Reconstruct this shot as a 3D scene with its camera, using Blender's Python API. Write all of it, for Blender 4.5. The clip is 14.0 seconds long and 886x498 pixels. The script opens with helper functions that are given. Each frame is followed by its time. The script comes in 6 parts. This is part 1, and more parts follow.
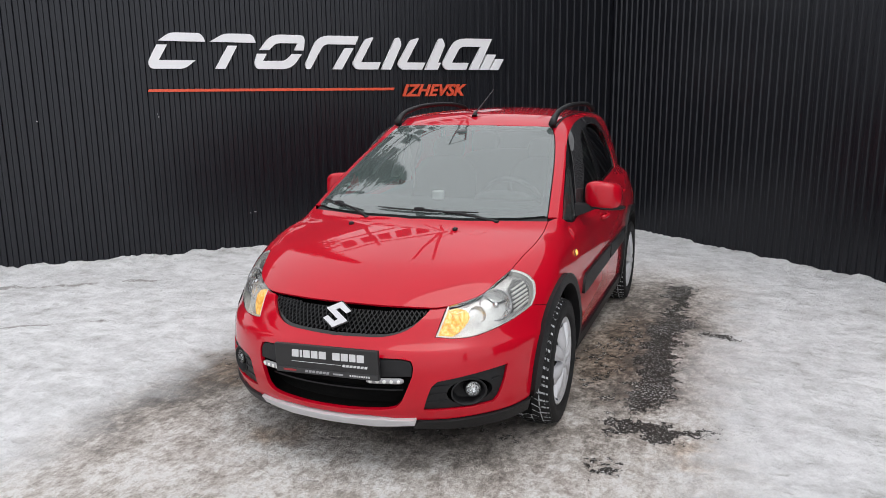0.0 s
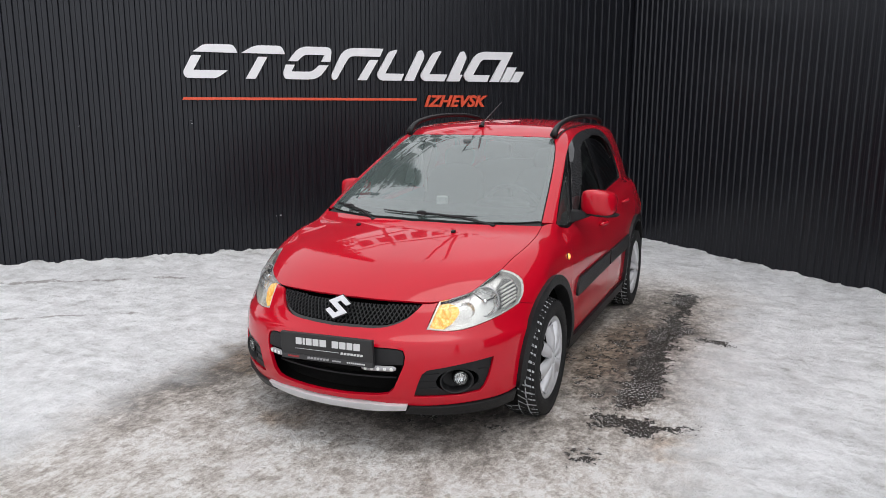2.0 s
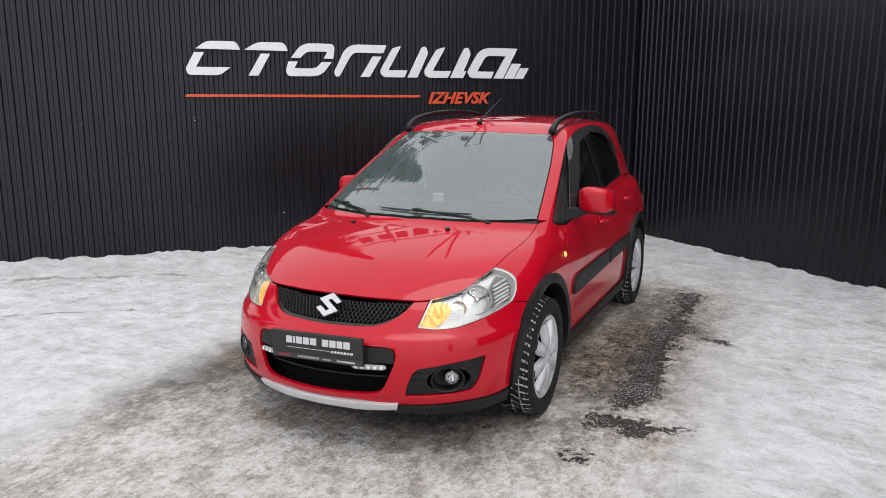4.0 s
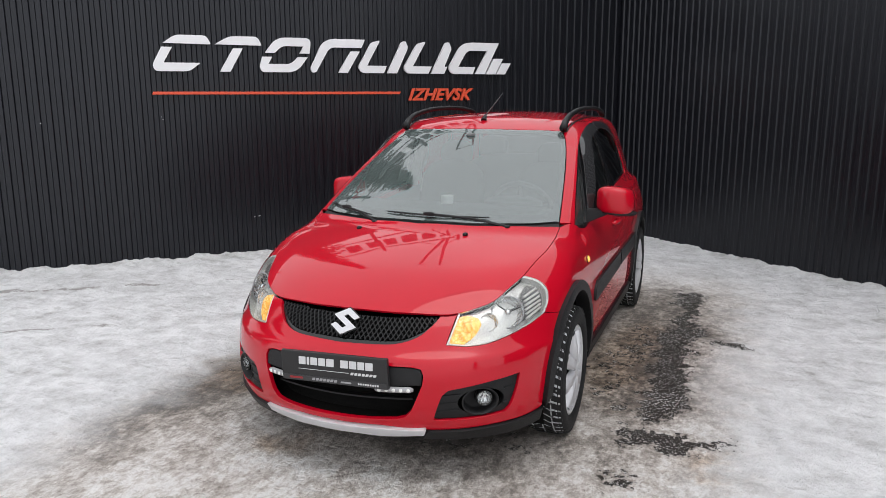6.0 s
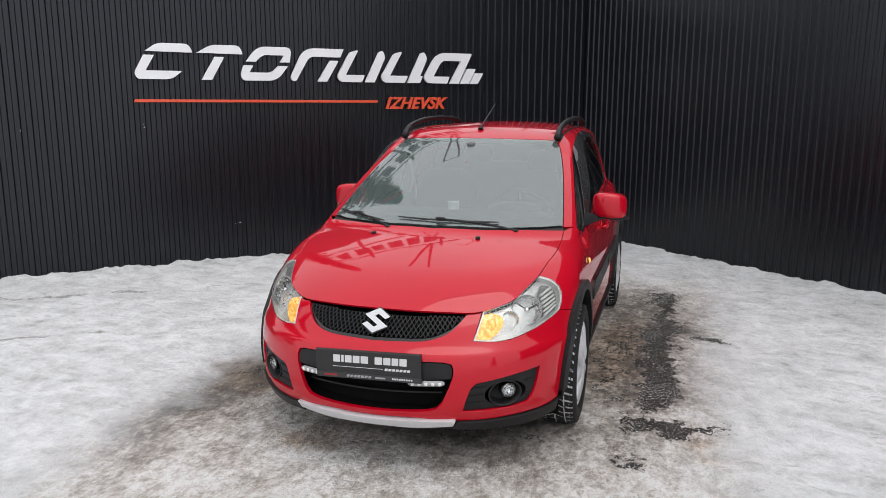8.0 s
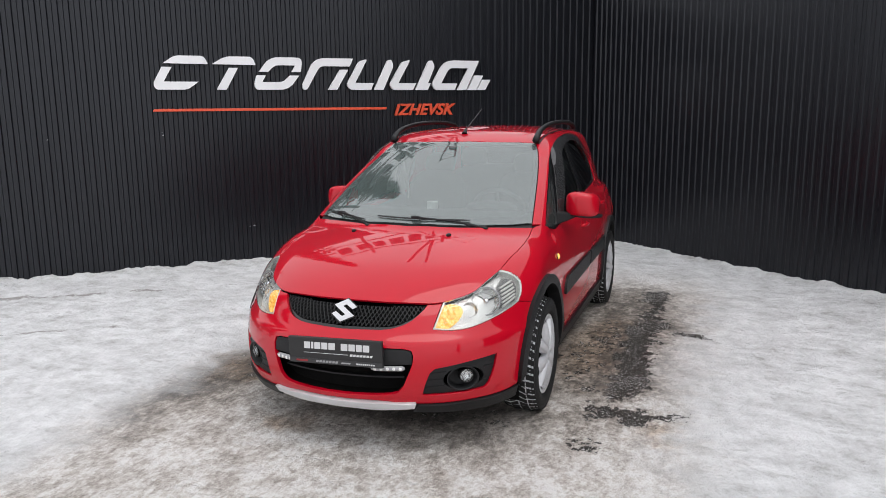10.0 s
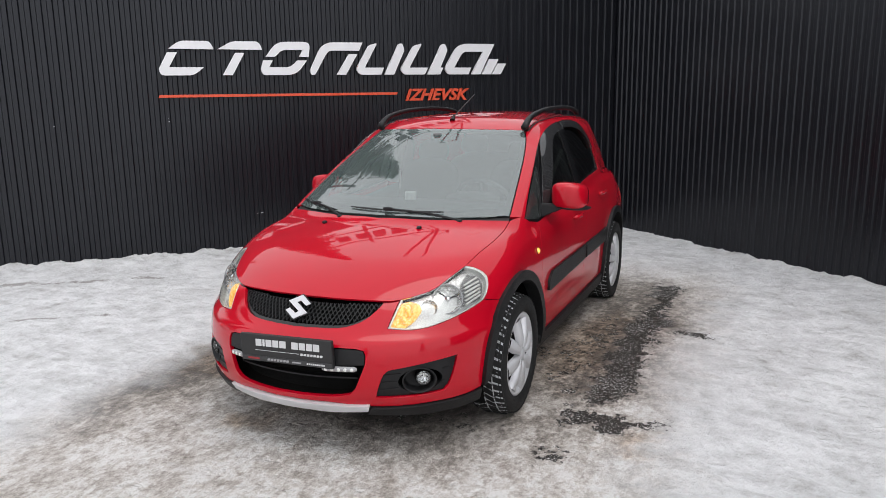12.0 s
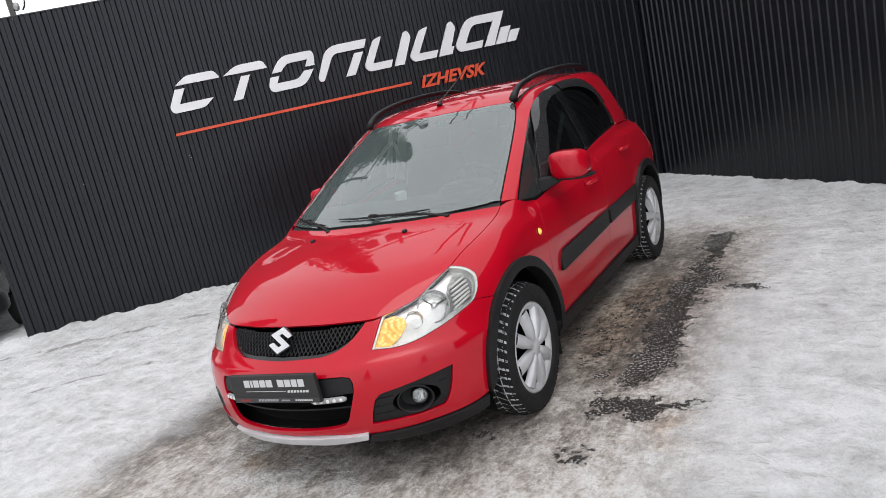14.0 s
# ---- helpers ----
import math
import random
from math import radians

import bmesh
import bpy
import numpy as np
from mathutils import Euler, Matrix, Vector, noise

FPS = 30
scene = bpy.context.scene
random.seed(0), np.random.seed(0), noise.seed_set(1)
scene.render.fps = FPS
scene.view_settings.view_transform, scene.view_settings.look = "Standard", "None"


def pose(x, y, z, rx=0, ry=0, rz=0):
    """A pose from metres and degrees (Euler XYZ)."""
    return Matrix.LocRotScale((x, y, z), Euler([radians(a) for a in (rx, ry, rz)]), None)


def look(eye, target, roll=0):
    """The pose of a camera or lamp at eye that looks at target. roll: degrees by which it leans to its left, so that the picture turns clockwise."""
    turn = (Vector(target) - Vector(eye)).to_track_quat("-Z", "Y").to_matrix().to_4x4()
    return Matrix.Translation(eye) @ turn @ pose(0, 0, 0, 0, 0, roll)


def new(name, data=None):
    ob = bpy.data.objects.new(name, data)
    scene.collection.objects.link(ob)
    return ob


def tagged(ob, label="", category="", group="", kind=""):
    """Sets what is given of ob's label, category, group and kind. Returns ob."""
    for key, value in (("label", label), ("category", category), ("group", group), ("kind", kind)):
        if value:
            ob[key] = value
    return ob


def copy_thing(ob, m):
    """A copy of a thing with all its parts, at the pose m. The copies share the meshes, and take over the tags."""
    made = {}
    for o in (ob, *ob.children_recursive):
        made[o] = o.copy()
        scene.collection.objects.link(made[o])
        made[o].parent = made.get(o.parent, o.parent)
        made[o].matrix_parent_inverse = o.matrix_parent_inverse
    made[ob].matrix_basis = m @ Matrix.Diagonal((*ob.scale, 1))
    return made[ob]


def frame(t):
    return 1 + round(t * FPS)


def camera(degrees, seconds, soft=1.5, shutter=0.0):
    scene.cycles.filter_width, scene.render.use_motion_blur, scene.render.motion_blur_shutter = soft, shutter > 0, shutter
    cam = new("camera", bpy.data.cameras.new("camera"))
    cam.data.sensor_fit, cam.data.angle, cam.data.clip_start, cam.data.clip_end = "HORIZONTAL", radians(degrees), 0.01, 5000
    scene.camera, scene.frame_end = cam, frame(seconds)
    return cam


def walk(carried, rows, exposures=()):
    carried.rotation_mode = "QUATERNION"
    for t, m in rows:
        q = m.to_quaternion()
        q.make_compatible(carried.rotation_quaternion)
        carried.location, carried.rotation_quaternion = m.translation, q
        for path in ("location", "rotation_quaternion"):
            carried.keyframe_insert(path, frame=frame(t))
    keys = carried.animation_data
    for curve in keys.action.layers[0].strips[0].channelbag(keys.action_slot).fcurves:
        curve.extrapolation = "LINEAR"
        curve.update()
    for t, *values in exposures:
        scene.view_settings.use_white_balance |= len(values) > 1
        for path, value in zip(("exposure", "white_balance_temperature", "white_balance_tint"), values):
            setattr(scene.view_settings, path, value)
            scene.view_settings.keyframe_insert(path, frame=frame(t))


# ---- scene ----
cam = camera(61.3, 14.0, soft=0.85)
PATH = [
    (0, (0.043, 0.038, 1.671), (0.799, 1.843, 1.261), -0.5),
    (0.5, (0.203, -0.038, 1.669), (0.923, 1.782, 1.26), -0.6),
    (1, (0.332, -0.084, 1.655), (1.022, 1.749, 1.25), -0.4),
    (1.5, (0.267, -0.189, 1.674), (0.942, 1.651, 1.28), -0.1),
    (2, (0.121, -0.292, 1.678), (0.793, 1.552, 1.294), 0.2),
    (4.3, (0.229, -0.289, 1.674), (0.87, 1.564, 1.281), 0.1),
    (4.5, (0.135, -0.265, 1.677), (0.787, 1.584, 1.281), 0.1),
    (5, (0.012, -0.181, 1.678), (0.696, 1.656, 1.282), 0.1),
    (5.5, (0.023, -0.033, 1.661), (0.738, 1.792, 1.264), -0.1),
    (6, (0.035, 0.124, 1.656), (0.788, 1.934, 1.26), -0.2),
    (6.5, (-0.133, 0.167, 1.673), (0.665, 1.958, 1.277), -0.2),
    (7, (-0.301, 0.142, 1.685), (0.542, 1.912, 1.295), -0.1),
    (7.5, (-0.378, 0.111, 1.689), (0.498, 1.867, 1.304), 0.0),
    (8, (-0.385, 0.071, 1.687), (0.501, 1.823, 1.306), 0.1),
    (8.5, (-0.299, 0.005, 1.686), (0.573, 1.764, 1.306), -0.1),
    (8.7, (-0.25, -0.045, 1.679), (0.61, 1.721, 1.303), -0.2),
    (10.8, (-0.035, -0.4, 1.677), (0.713, 1.418, 1.308), -0.7),
    (11, (0.067, -0.403, 1.673), (0.801, 1.42, 1.3), -0.7),
    (11.5, (0.28, -0.395, 1.682), (0.972, 1.442, 1.296), -0.8),
    (12, (0.318, -0.287, 1.681), (0.99, 1.554, 1.279), -0.8),
    (12.5, (0.345, -0.109, 1.693), (0.997, 1.736, 1.276), -1.7),
    (13, (0.373, -0.008, 1.687), (0.992, 1.845, 1.256), -3.7),
    (13.5, (0.554, -0.051, 1.688), (1.131, 1.813, 1.247), -7.1),
    (14, (0.915, -0.155, 1.668), (1.347, 1.75, 1.237), -12.6),
]
walk(cam, [(t, look(eye, target, roll)) for t, eye, target, roll in PATH])

# ---- world, sun, exposure ----
world = bpy.data.worlds.new("overcast_sky")
scene.world = world
world.use_nodes = True
wn, wl = world.node_tree.nodes, world.node_tree.links
wn.clear()
sky = wn.new("ShaderNodeTexSky")
sky.sky_type, sky.sun_disc = "NISHITA", False
sky.sun_elevation, sky.sun_rotation = radians(60), radians(165)
sky.air_density, sky.dust_density = 1.0, 4.0
hsv = wn.new("ShaderNodeHueSaturation")
hsv.inputs["Saturation"].default_value = 0.12
wl.new(sky.outputs[0], hsv.inputs["Color"])
cloud = wn.new("ShaderNodeTexNoise")
cloud.inputs["Scale"].default_value, cloud.inputs["Detail"].default_value = 2.2, 5.0
cmap = wn.new("ShaderNodeMapRange")
cmap.inputs["To Min"].default_value, cmap.inputs["To Max"].default_value = 7.0, 9.6
wl.new(cloud.outputs["Fac"], cmap.inputs["Value"])
mixw = wn.new("ShaderNodeMix")
mixw.data_type = "RGBA"
mixw.inputs["Factor"].default_value = 0.75
wl.new(hsv.outputs["Color"], mixw.inputs["A"])
wl.new(cmap.outputs["Result"], mixw.inputs["B"])
bg = wn.new("ShaderNodeBackground")
bg.inputs["Strength"].default_value = 0.174
cool = wn.new("ShaderNodeMix")
cool.data_type, cool.blend_type = "RGBA", "MULTIPLY"
cool.inputs["Factor"].default_value, cool.inputs["B"].default_value = 1.0, (0.985, 1.0, 1.04, 1)
wl.new(mixw.outputs["Result"], cool.inputs["A"])
wl.new(cool.outputs["Result"], bg.inputs["Color"])
wo = wn.new("ShaderNodeOutputWorld")
wl.new(bg.outputs[0], wo.inputs["Surface"])
sun = new("sun", bpy.data.lights.new("sun", "SUN"))
sun.data.energy, sun.data.angle, sun.data.color = 0.85, radians(40), (1.0, 0.98, 0.95)
sun.matrix_world = look((3, 0, 20), (2, 4, 0))

# ---- materials ----


def nodes_of(name):
    m = bpy.data.materials.new(name)
    m.use_nodes = True
    nt = m.node_tree
    b = nt.nodes["Principled BSDF"]
    return m, nt, b


def noise_node(nt, scale, detail=4.0, rough=0.55, coord="Object", stretch=(1, 1, 1)):
    tc = nt.nodes.new("ShaderNodeTexCoord")
    mp = nt.nodes.new("ShaderNodeMapping")
    mp.inputs["Scale"].default_value = stretch
    nz = nt.nodes.new("ShaderNodeTexNoise")
    nz.inputs["Scale"].default_value, nz.inputs["Detail"].default_value = scale, detail
    nz.inputs["Roughness"].default_value = rough
    nt.links.new(tc.outputs[coord], mp.inputs["Vector"])
    nt.links.new(mp.outputs[0], nz.inputs["Vector"])
    return nz


def ramp(nt, src, stops):
    r = nt.nodes.new("ShaderNodeValToRGB")
    e = r.color_ramp.elements
    while len(e) < len(stops):
        e.new(0.5)
    for i, (p, c) in enumerate(stops):
        e[i].position, e[i].color = p, (*c, 1) if len(c) == 3 else c
    nt.links.new(src, r.inputs[0])
    return r


def bump(nt, b, src, strength, dist):
    bp = nt.nodes.new("ShaderNodeBump")
    bp.inputs["Strength"].default_value, bp.inputs["Distance"].default_value = strength, dist
    nt.links.new(src, bp.inputs["Height"])
    nt.links.new(bp.outputs[0], b.inputs["Normal"])


def mix_col(nt, fac, a, b2):
    m = nt.nodes.new("ShaderNodeMix")
    m.data_type = "RGBA"
    for key, v in (("Factor", fac), ("A", a), ("B", b2)):
        if isinstance(v, (int, float)):
            m.inputs[key].default_value = v
        elif isinstance(v, tuple):
            m.inputs[key].default_value = (*v, 1)
        else:
            nt.links.new(v, m.inputs[key])
    return m.outputs["Result"]


def math_node(nt, op, a, b2=0.0, clamp=False):
    m = nt.nodes.new("ShaderNodeMath")
    m.operation, m.use_clamp = op, clamp
    for i, v in enumerate((a, b2)):
        if isinstance(v, (int, float)):
            m.inputs[i].default_value = v
        else:
            nt.links.new(v, m.inputs[i])
    return m.outputs[0]


def smooth_map(nt, src, lo, hi):
    m = nt.nodes.new("ShaderNodeMapRange")
    m.interpolation_type = "SMOOTHSTEP"
    m.inputs["From Min"].default_value, m.inputs["From Max"].default_value = lo, hi
    nt.links.new(src, m.inputs["Value"])
    return m.outputs["Result"]


def plain(name, col, rough=0.5, metal=0.0, vary=0.12, scale=12.0, bumps=0.0, coat=0.0, spec=0.5):
    m, nt, b = nodes_of(name)
    nz = noise_node(nt, scale, 5.0)
    lo = tuple(c * (1 - vary) for c in col)
    hi = tuple(min(1.0, c * (1 + vary)) for c in col)
    rp = ramp(nt, nz.outputs["Fac"], [(0.3, lo), (0.7, hi)])
    nt.links.new(rp.outputs[0], b.inputs["Base Color"])
    fine = noise_node(nt, scale * 14, 3.0)
    rr = smooth_map(nt, fine.outputs["Fac"], 0.2, 0.8)
    mr = nt.nodes.new("ShaderNodeMapRange")
    mr.inputs["To Min"].default_value, mr.inputs["To Max"].default_value = rough * 0.85, min(1.0, rough * 1.15)
    nt.links.new(rr, mr.inputs["Value"])
    nt.links.new(mr.outputs[0], b.inputs["Roughness"])
    b.inputs["Metallic"].default_value = metal
    b.inputs["Coat Weight"].default_value = coat
    b.inputs["Coat Roughness"].default_value = 0.03
    if bumps:
        bump(nt, b, fine.outputs["Fac"], bumps, 0.002)
    b.inputs["Specular IOR Level"].default_value = spec
    return m


def sheet_material():
    """Anthracite coated steel: weather streaks, dust near the ground, slight oil-canning."""
    m, nt, b = nodes_of("anthracite_sheet")
    streak = noise_node(nt, 3.0, 5.0, 0.6, stretch=(6, 6, 0.35))
    spot = noise_node(nt, 1.3, 4.0)
    col = ramp(nt, streak.outputs["Fac"], [(0.3, (0.0040, 0.0043, 0.0066)), (0.7, (0.0062, 0.0065, 0.0092))])
    c2 = mix_col(nt, smooth_map(nt, spot.outputs["Fac"], 0.55, 0.8), col.outputs[0], (0.0075, 0.0077, 0.0105))
    info = nt.nodes.new("ShaderNodeObjectInfo")
    c3 = mix_col(nt, math_node(nt, "MULTIPLY", info.outputs["Random"], 0.35), c2, (0.0052, 0.0055, 0.0080))
    nt.links.new(c3, b.inputs["Base Color"])
    mr = nt.nodes.new("ShaderNodeMapRange")
    mr.inputs["To Min"].default_value, mr.inputs["To Max"].default_value = 0.27, 0.33
    nt.links.new(streak.outputs["Fac"], mr.inputs["Value"])
    nt.links.new(mr.outputs[0], b.inputs["Roughness"])
    b.inputs["Specular IOR Level"].default_value = 0.46
    b.inputs["Specular Tint"].default_value = (0.93, 0.95, 1.0, 1)
    low = noise_node(nt, 2.0, 2.0, stretch=(1, 1, 0.5))
    bump(nt, b, low.outputs["Fac"], 0.04, 0.01)
    return m


CAR_AT, CAR_YAW = (0.766, 3.107), -44.15


def ground_material():
    """Trodden snow, grey ice in the car's track, wet asphalt where it is worn through. Coordinates: the car's own axes."""
    m, nt, b = nodes_of("snow_ice_asphalt")
    geo = nt.nodes.new("ShaderNodeNewGeometry")
    mp = nt.nodes.new("ShaderNodeMapping")
    mp.vector_type = "TEXTURE"
    mp.inputs["Location"].default_value = (*CAR_AT, 0)
    mp.inputs["Rotation"].default_value = (0, 0, radians(CAR_YAW))
    nt.links.new(geo.outputs["Position"], mp.inputs["Vector"])
    sep = nt.nodes.new("ShaderNodeSeparateXYZ")
    nt.links.new(mp.outputs[0], sep.inputs[0])
    X, Y = sep.outputs["X"], sep.outputs["Y"]

    def nz(scale, detail=5.0, rough=0.6, stretch=(1, 1, 1), off=0.0):
        m2 = nt.nodes.new("ShaderNodeMapping")
        m2.inputs["Scale"].default_value = stretch
        m2.inputs["Location"].default_value = (off, off, 0)
        n = nt.nodes.new("ShaderNodeTexNoise")
        n.inputs["Scale"].default_value, n.inputs["Detail"].default_value, n.inputs["Roughness"].default_value = scale, detail, rough
        nt.links.new(mp.outputs[0], m2.inputs[0])
        nt.links.new(m2.outputs[0], n.inputs["Vector"])
        return n.outputs["Fac"]

    wn1, wn2 = nz(3.0, 6.0, 0.7, off=11.0), nz(3.0, 6.0, 0.7, off=17.0)
    X0, Y0 = X, Y
    X = math_node(nt, "ADD", X, math_node(nt, "MULTIPLY", math_node(nt, "SUBTRACT", wn1, 0.5), 0.5))
    Y = math_node(nt, "ADD", Y, math_node(nt, "MULTIPLY", math_node(nt, "SUBTRACT", wn2, 0.5), 0.8))

    def streak(x0, half, y0, y1, fade=0.5):
        dx = math_node(nt, "ABSOLUTE", math_node(nt, "SUBTRACT", X, x0))
        a = math_node(nt, "SUBTRACT", 1.0, math_node(nt, "DIVIDE", dx, half))
        lo = smooth_map(nt, Y, y0 - fade, y0 + fade)
        hi = math_node(nt, "SUBTRACT", 1.0, smooth_map(nt, Y, y1 - fade, y1 + fade))
        return math_node(nt, "MULTIPLY", math_node(nt, "MAXIMUM", a, 0.0), math_node(nt, "MULTIPLY", lo, hi))

    def blob(x0, y0, rx, ry):
        ex = math_node(nt, "POWER", math_node(nt, "DIVIDE", math_node(nt, "SUBTRACT", X, x0), rx), 2.0)
        ey = math_node(nt, "POWER", math_node(nt, "DIVIDE", math_node(nt, "SUBTRACT", Y, y0), ry), 2.0)
        return math_node(nt, "MAXIMUM", math_node(nt, "SUBTRACT", 1.0, math_node(nt, "SQRT", math_node(nt, "ADD", ex, ey))), 0.0)

    def centred(v, k):
        return math_node(nt, "MULTIPLY", math_node(nt, "SUBTRACT", v, 0.5), k)

    def add(*vs):
        out = vs[0]
        for v in vs[1:]:
            out = math_node(nt, "ADD", out, v)
        return out

    def most(*vs):
        out = vs[0]
        for v in vs[1:]:
            out = math_node(nt, "MAXIMUM", out, v)
        return out

    n_big, n_mid, n_fine, n_grit = nz(0.8), nz(2.6, 6.0, 0.62, off=3.1), nz(11, 8.0, 0.72), nz(75, 4.0, 0.75)
    n_lane = nz(2.0, 7.0, 0.66, stretch=(1.5, 0.8, 1), off=7.7)
    n_ice = nz(30, 6.0, 0.72, stretch=(1.3, 0.8, 1), off=2.3)
    n_speck = nz(80, 3.0, 0.6, off=5.0)

    patch = smooth_map(nt, nz(4.5, 8.0, 0.72, stretch=(1.2, 0.8, 1), off=21.0), 0.40, 0.60)
    wisp = smooth_map(nt, nz(19, 7.0, 0.75, stretch=(1.25, 0.8, 1), off=31.0), 0.40, 0.60)
    dimple = nz(6.5, 3.0, 0.5, off=13.0)

    def times(a, k):
        return math_node(nt, "MULTIPLY", a, k)

    # glazed lane under, beside and before the car, as wide as its wheel tracks
    dxc = math_node(nt, "ABSOLUTE", math_node(nt, "SUBTRACT", X, 0.10))
    lane = add(math_node(nt, "SUBTRACT", 1.85, dxc), centred(n_big, 0.6), centred(n_mid, 0.5), centred(n_fine, 0.35))
    lane = times(smooth_map(nt, lane, 0.05, 0.65), math_node(nt, "SUBTRACT", 1.0, smooth_map(nt, Y, 3.6, 5.4)))
    # grime: two tracks, the ground under and just before the bumper
    grime = most(times(streak(-1.36, 0.62, 0.1, 2.5, 0.6), 0.95), times(blob(-1.25, 1.05, 0.65, 0.8), 1.1), times(blob(-1.35, 0.2, 0.55, 0.8), 0.55),
                 times(streak(1.12, 0.72, 1.0, 4.0, 0.6), 0.72), times(blob(1.0, 0.65, 0.9, 0.6), 0.2),
                 times(blob(0.25, 0.66, 1.15, 0.62), 0.90), times(streak(0.0, 1.3, 0.9, 4.4, 0.3), 0.85))
    grain = add(centred(n_lane, 0.45), centred(patch, 0.30), centred(wisp, 0.27), centred(n_ice, 0.85), centred(n_grit, 0.6))
    soil = add(times(grime, 0.70), grain, 0.22)
    ice = ramp(nt, soil, [(0.02, (0.78, 0.76, 0.74)), (0.24, (0.60, 0.555, 0.515)), (0.44, (0.385, 0.338, 0.298)), (0.68, (0.165, 0.136, 0.112)), (0.92, (0.055, 0.045, 0.036))])
    # shading of the dimples is put into the snow colour too
    snow_v = add(times(n_mid, 0.34), times(n_fine, 0.26), times(n_ice, 0.16), times(dimple, 0.24))
    snow = ramp(nt, snow_v, [(0.38, (0.40, 0.392, 0.385)), (0.44, (0.58, 0.578, 0.58)), (0.49, (0.67, 0.67, 0.677)), (0.56, (0.79, 0.79, 0.80))])
    # hollows painted greyer, as shade would make them; also lowered in the bump
    pits = smooth_map(nt, add(times(nz(8.5, 4.0, 0.58, stretch=(0.8, 1.3, 1), off=41.0), 0.75), times(n_big, 0.25)), 0.545, 0.63)
    white = mix_col(nt, times(pits, 0.42), snow.outputs[0], (0.44, 0.432, 0.425))
    col = mix_col(nt, times(lane, 0.93), white, ice.outputs[0])
    # brown stains
    brown = smooth_map(nt, add(most(times(blob(-1.2, 1.0, 0.6, 0.5), 1.0), times(streak(0.95, 0.55, 1.4, 2.9, 0.4), 0.9), times(blob(1.5, 0.75, 0.25, 0.3), 0.8), times(blob(-0.45, 0.25, 0.3, 0.25), 0.8)), centred(n_lane, 1.4), centred(n_fine, 0.8)), 0.15, 0.9)
    mul = nt.nodes.new("ShaderNodeMix")
    mul.data_type, mul.blend_type = "RGBA", "MULTIPLY"
    mul.inputs["B"].default_value = (0.95, 0.78, 0.63, 1)
    nt.links.new(times(times(brown, lane), 0.8), mul.inputs["Factor"])
    nt.links.new(col, mul.inputs["A"])
    col = mul.outputs["Result"]
    # dark ruts in the snow along the wall and scattered crumbs of dirt
    wsep = nt.nodes.new("ShaderNodeSeparateXYZ")
    nt.links.new(geo.outputs["Position"], wsep.inputs[0])
    WX, WY = wsep.outputs["X"], wsep.outputs["Y"]

    def rut(y0, lean, half, x0, x1):
        dy = math_node(nt, "ABSOLUTE", math_node(nt, "SUBTRACT", math_node(nt, "SUBTRACT", WY, y0), math_node(nt, "MULTIPLY", WX, lean)))
        ends = math_node(nt, "MULTIPLY", smooth_map(nt, WX, x0 - 0.4, x0 + 0.2), math_node(nt, "SUBTRACT", 1.0, smooth_map(nt, WX, x1 - 0.2, x1 + 0.4)))
        return math_node(nt, "MULTIPLY", math_node(nt, "MAXIMUM", math_node(nt, "SUBTRACT", 1.0, math_node(nt, "DIVIDE", dy, half)), 0.0), ends)

    ruts = most(rut(7.28, -0.17, 0.15, -2.2, 0.35), math_node(nt, "MULTIPLY", rut(6.03, -0.12, 0.10, -1.2, -0.2), 0.9), math_node(nt, "MULTIPLY", rut(7.28, -0.17, 0.05, 0.2, 2.2), 0.75))
    ruts = math_node(nt, "MULTIPLY", smooth_map(nt, add(ruts, centred(n_fine, 2.4), centred(n_lane, 3.4)), 0.62, 1.05), smooth_map(nt, ruts, 0.0, 0.4))
    col = mix_col(nt, math_node(nt, "MULTIPLY", ruts, 0.7), col, (0.19, 0.165, 0.15))
    crumbs = smooth_map(nt, add(times(n_ice, 0.6), times(n_lane, 0.4)), 0.635, 0.68)
    col = mix_col(nt, times(crumbs, 0.55), col, (0.20, 0.18, 0.165))
    # asphalt worn through in the wheel track
    s = most(math_node(nt, "MULTIPLY", streak(1.25, 0.17, 1.15, 2.9, 0.2), 1.2), math_node(nt, "MULTIPLY", streak(1.27, 0.15, 2.8, 4.0, 0.25), 1.0), math_node(nt, "MULTIPLY", streak(0.98, 0.42, 1.35, 2.8, 0.25), 0.40),
             blob(1.30, 0.92, 0.28, 0.22), math_node(nt, "MULTIPLY", blob(1.16, 0.43, 0.17, 0.13), 0.8), math_node(nt, "MULTIPLY", blob(1.62, 2.6, 0.25, 0.16), 0.7),
             times(blob(-1.2, 1.05, 0.35, 0.3), 0.5), times(blob(0.35, 0.62, 0.8, 0.30), 0.45), times(blob(1.5, 0.98, 0.22, 0.08), 0.9))
    bare = smooth_map(nt, add(s, centred(n_lane, 1.7), centred(n_fine, 1.7), centred(n_ice, 1.3)), 0.40, 0.50)
    bare = math_node(nt, "MULTIPLY", bare, smooth_map(nt, s, 0.0, 0.15))
    speck = math_node(nt, "MAXIMUM", smooth_map(nt, add(n_speck, centred(n_lane, 0.35)), 0.590, 0.615), smooth_map(nt, nz(140, 2.0, 0.5, off=9.0), 0.64, 0.67))
    asph = ramp(nt, n_grit, [(0.38, (0.010, 0.009, 0.008)), (0.62, (0.046, 0.037, 0.030))])
    col = mix_col(nt, bare, col, asph.outputs[0])
    col = mix_col(nt, math_node(nt, "MULTIPLY", math_node(nt, "MULTIPLY", bare, speck), 0.9), col, (0.78, 0.77, 0.76))
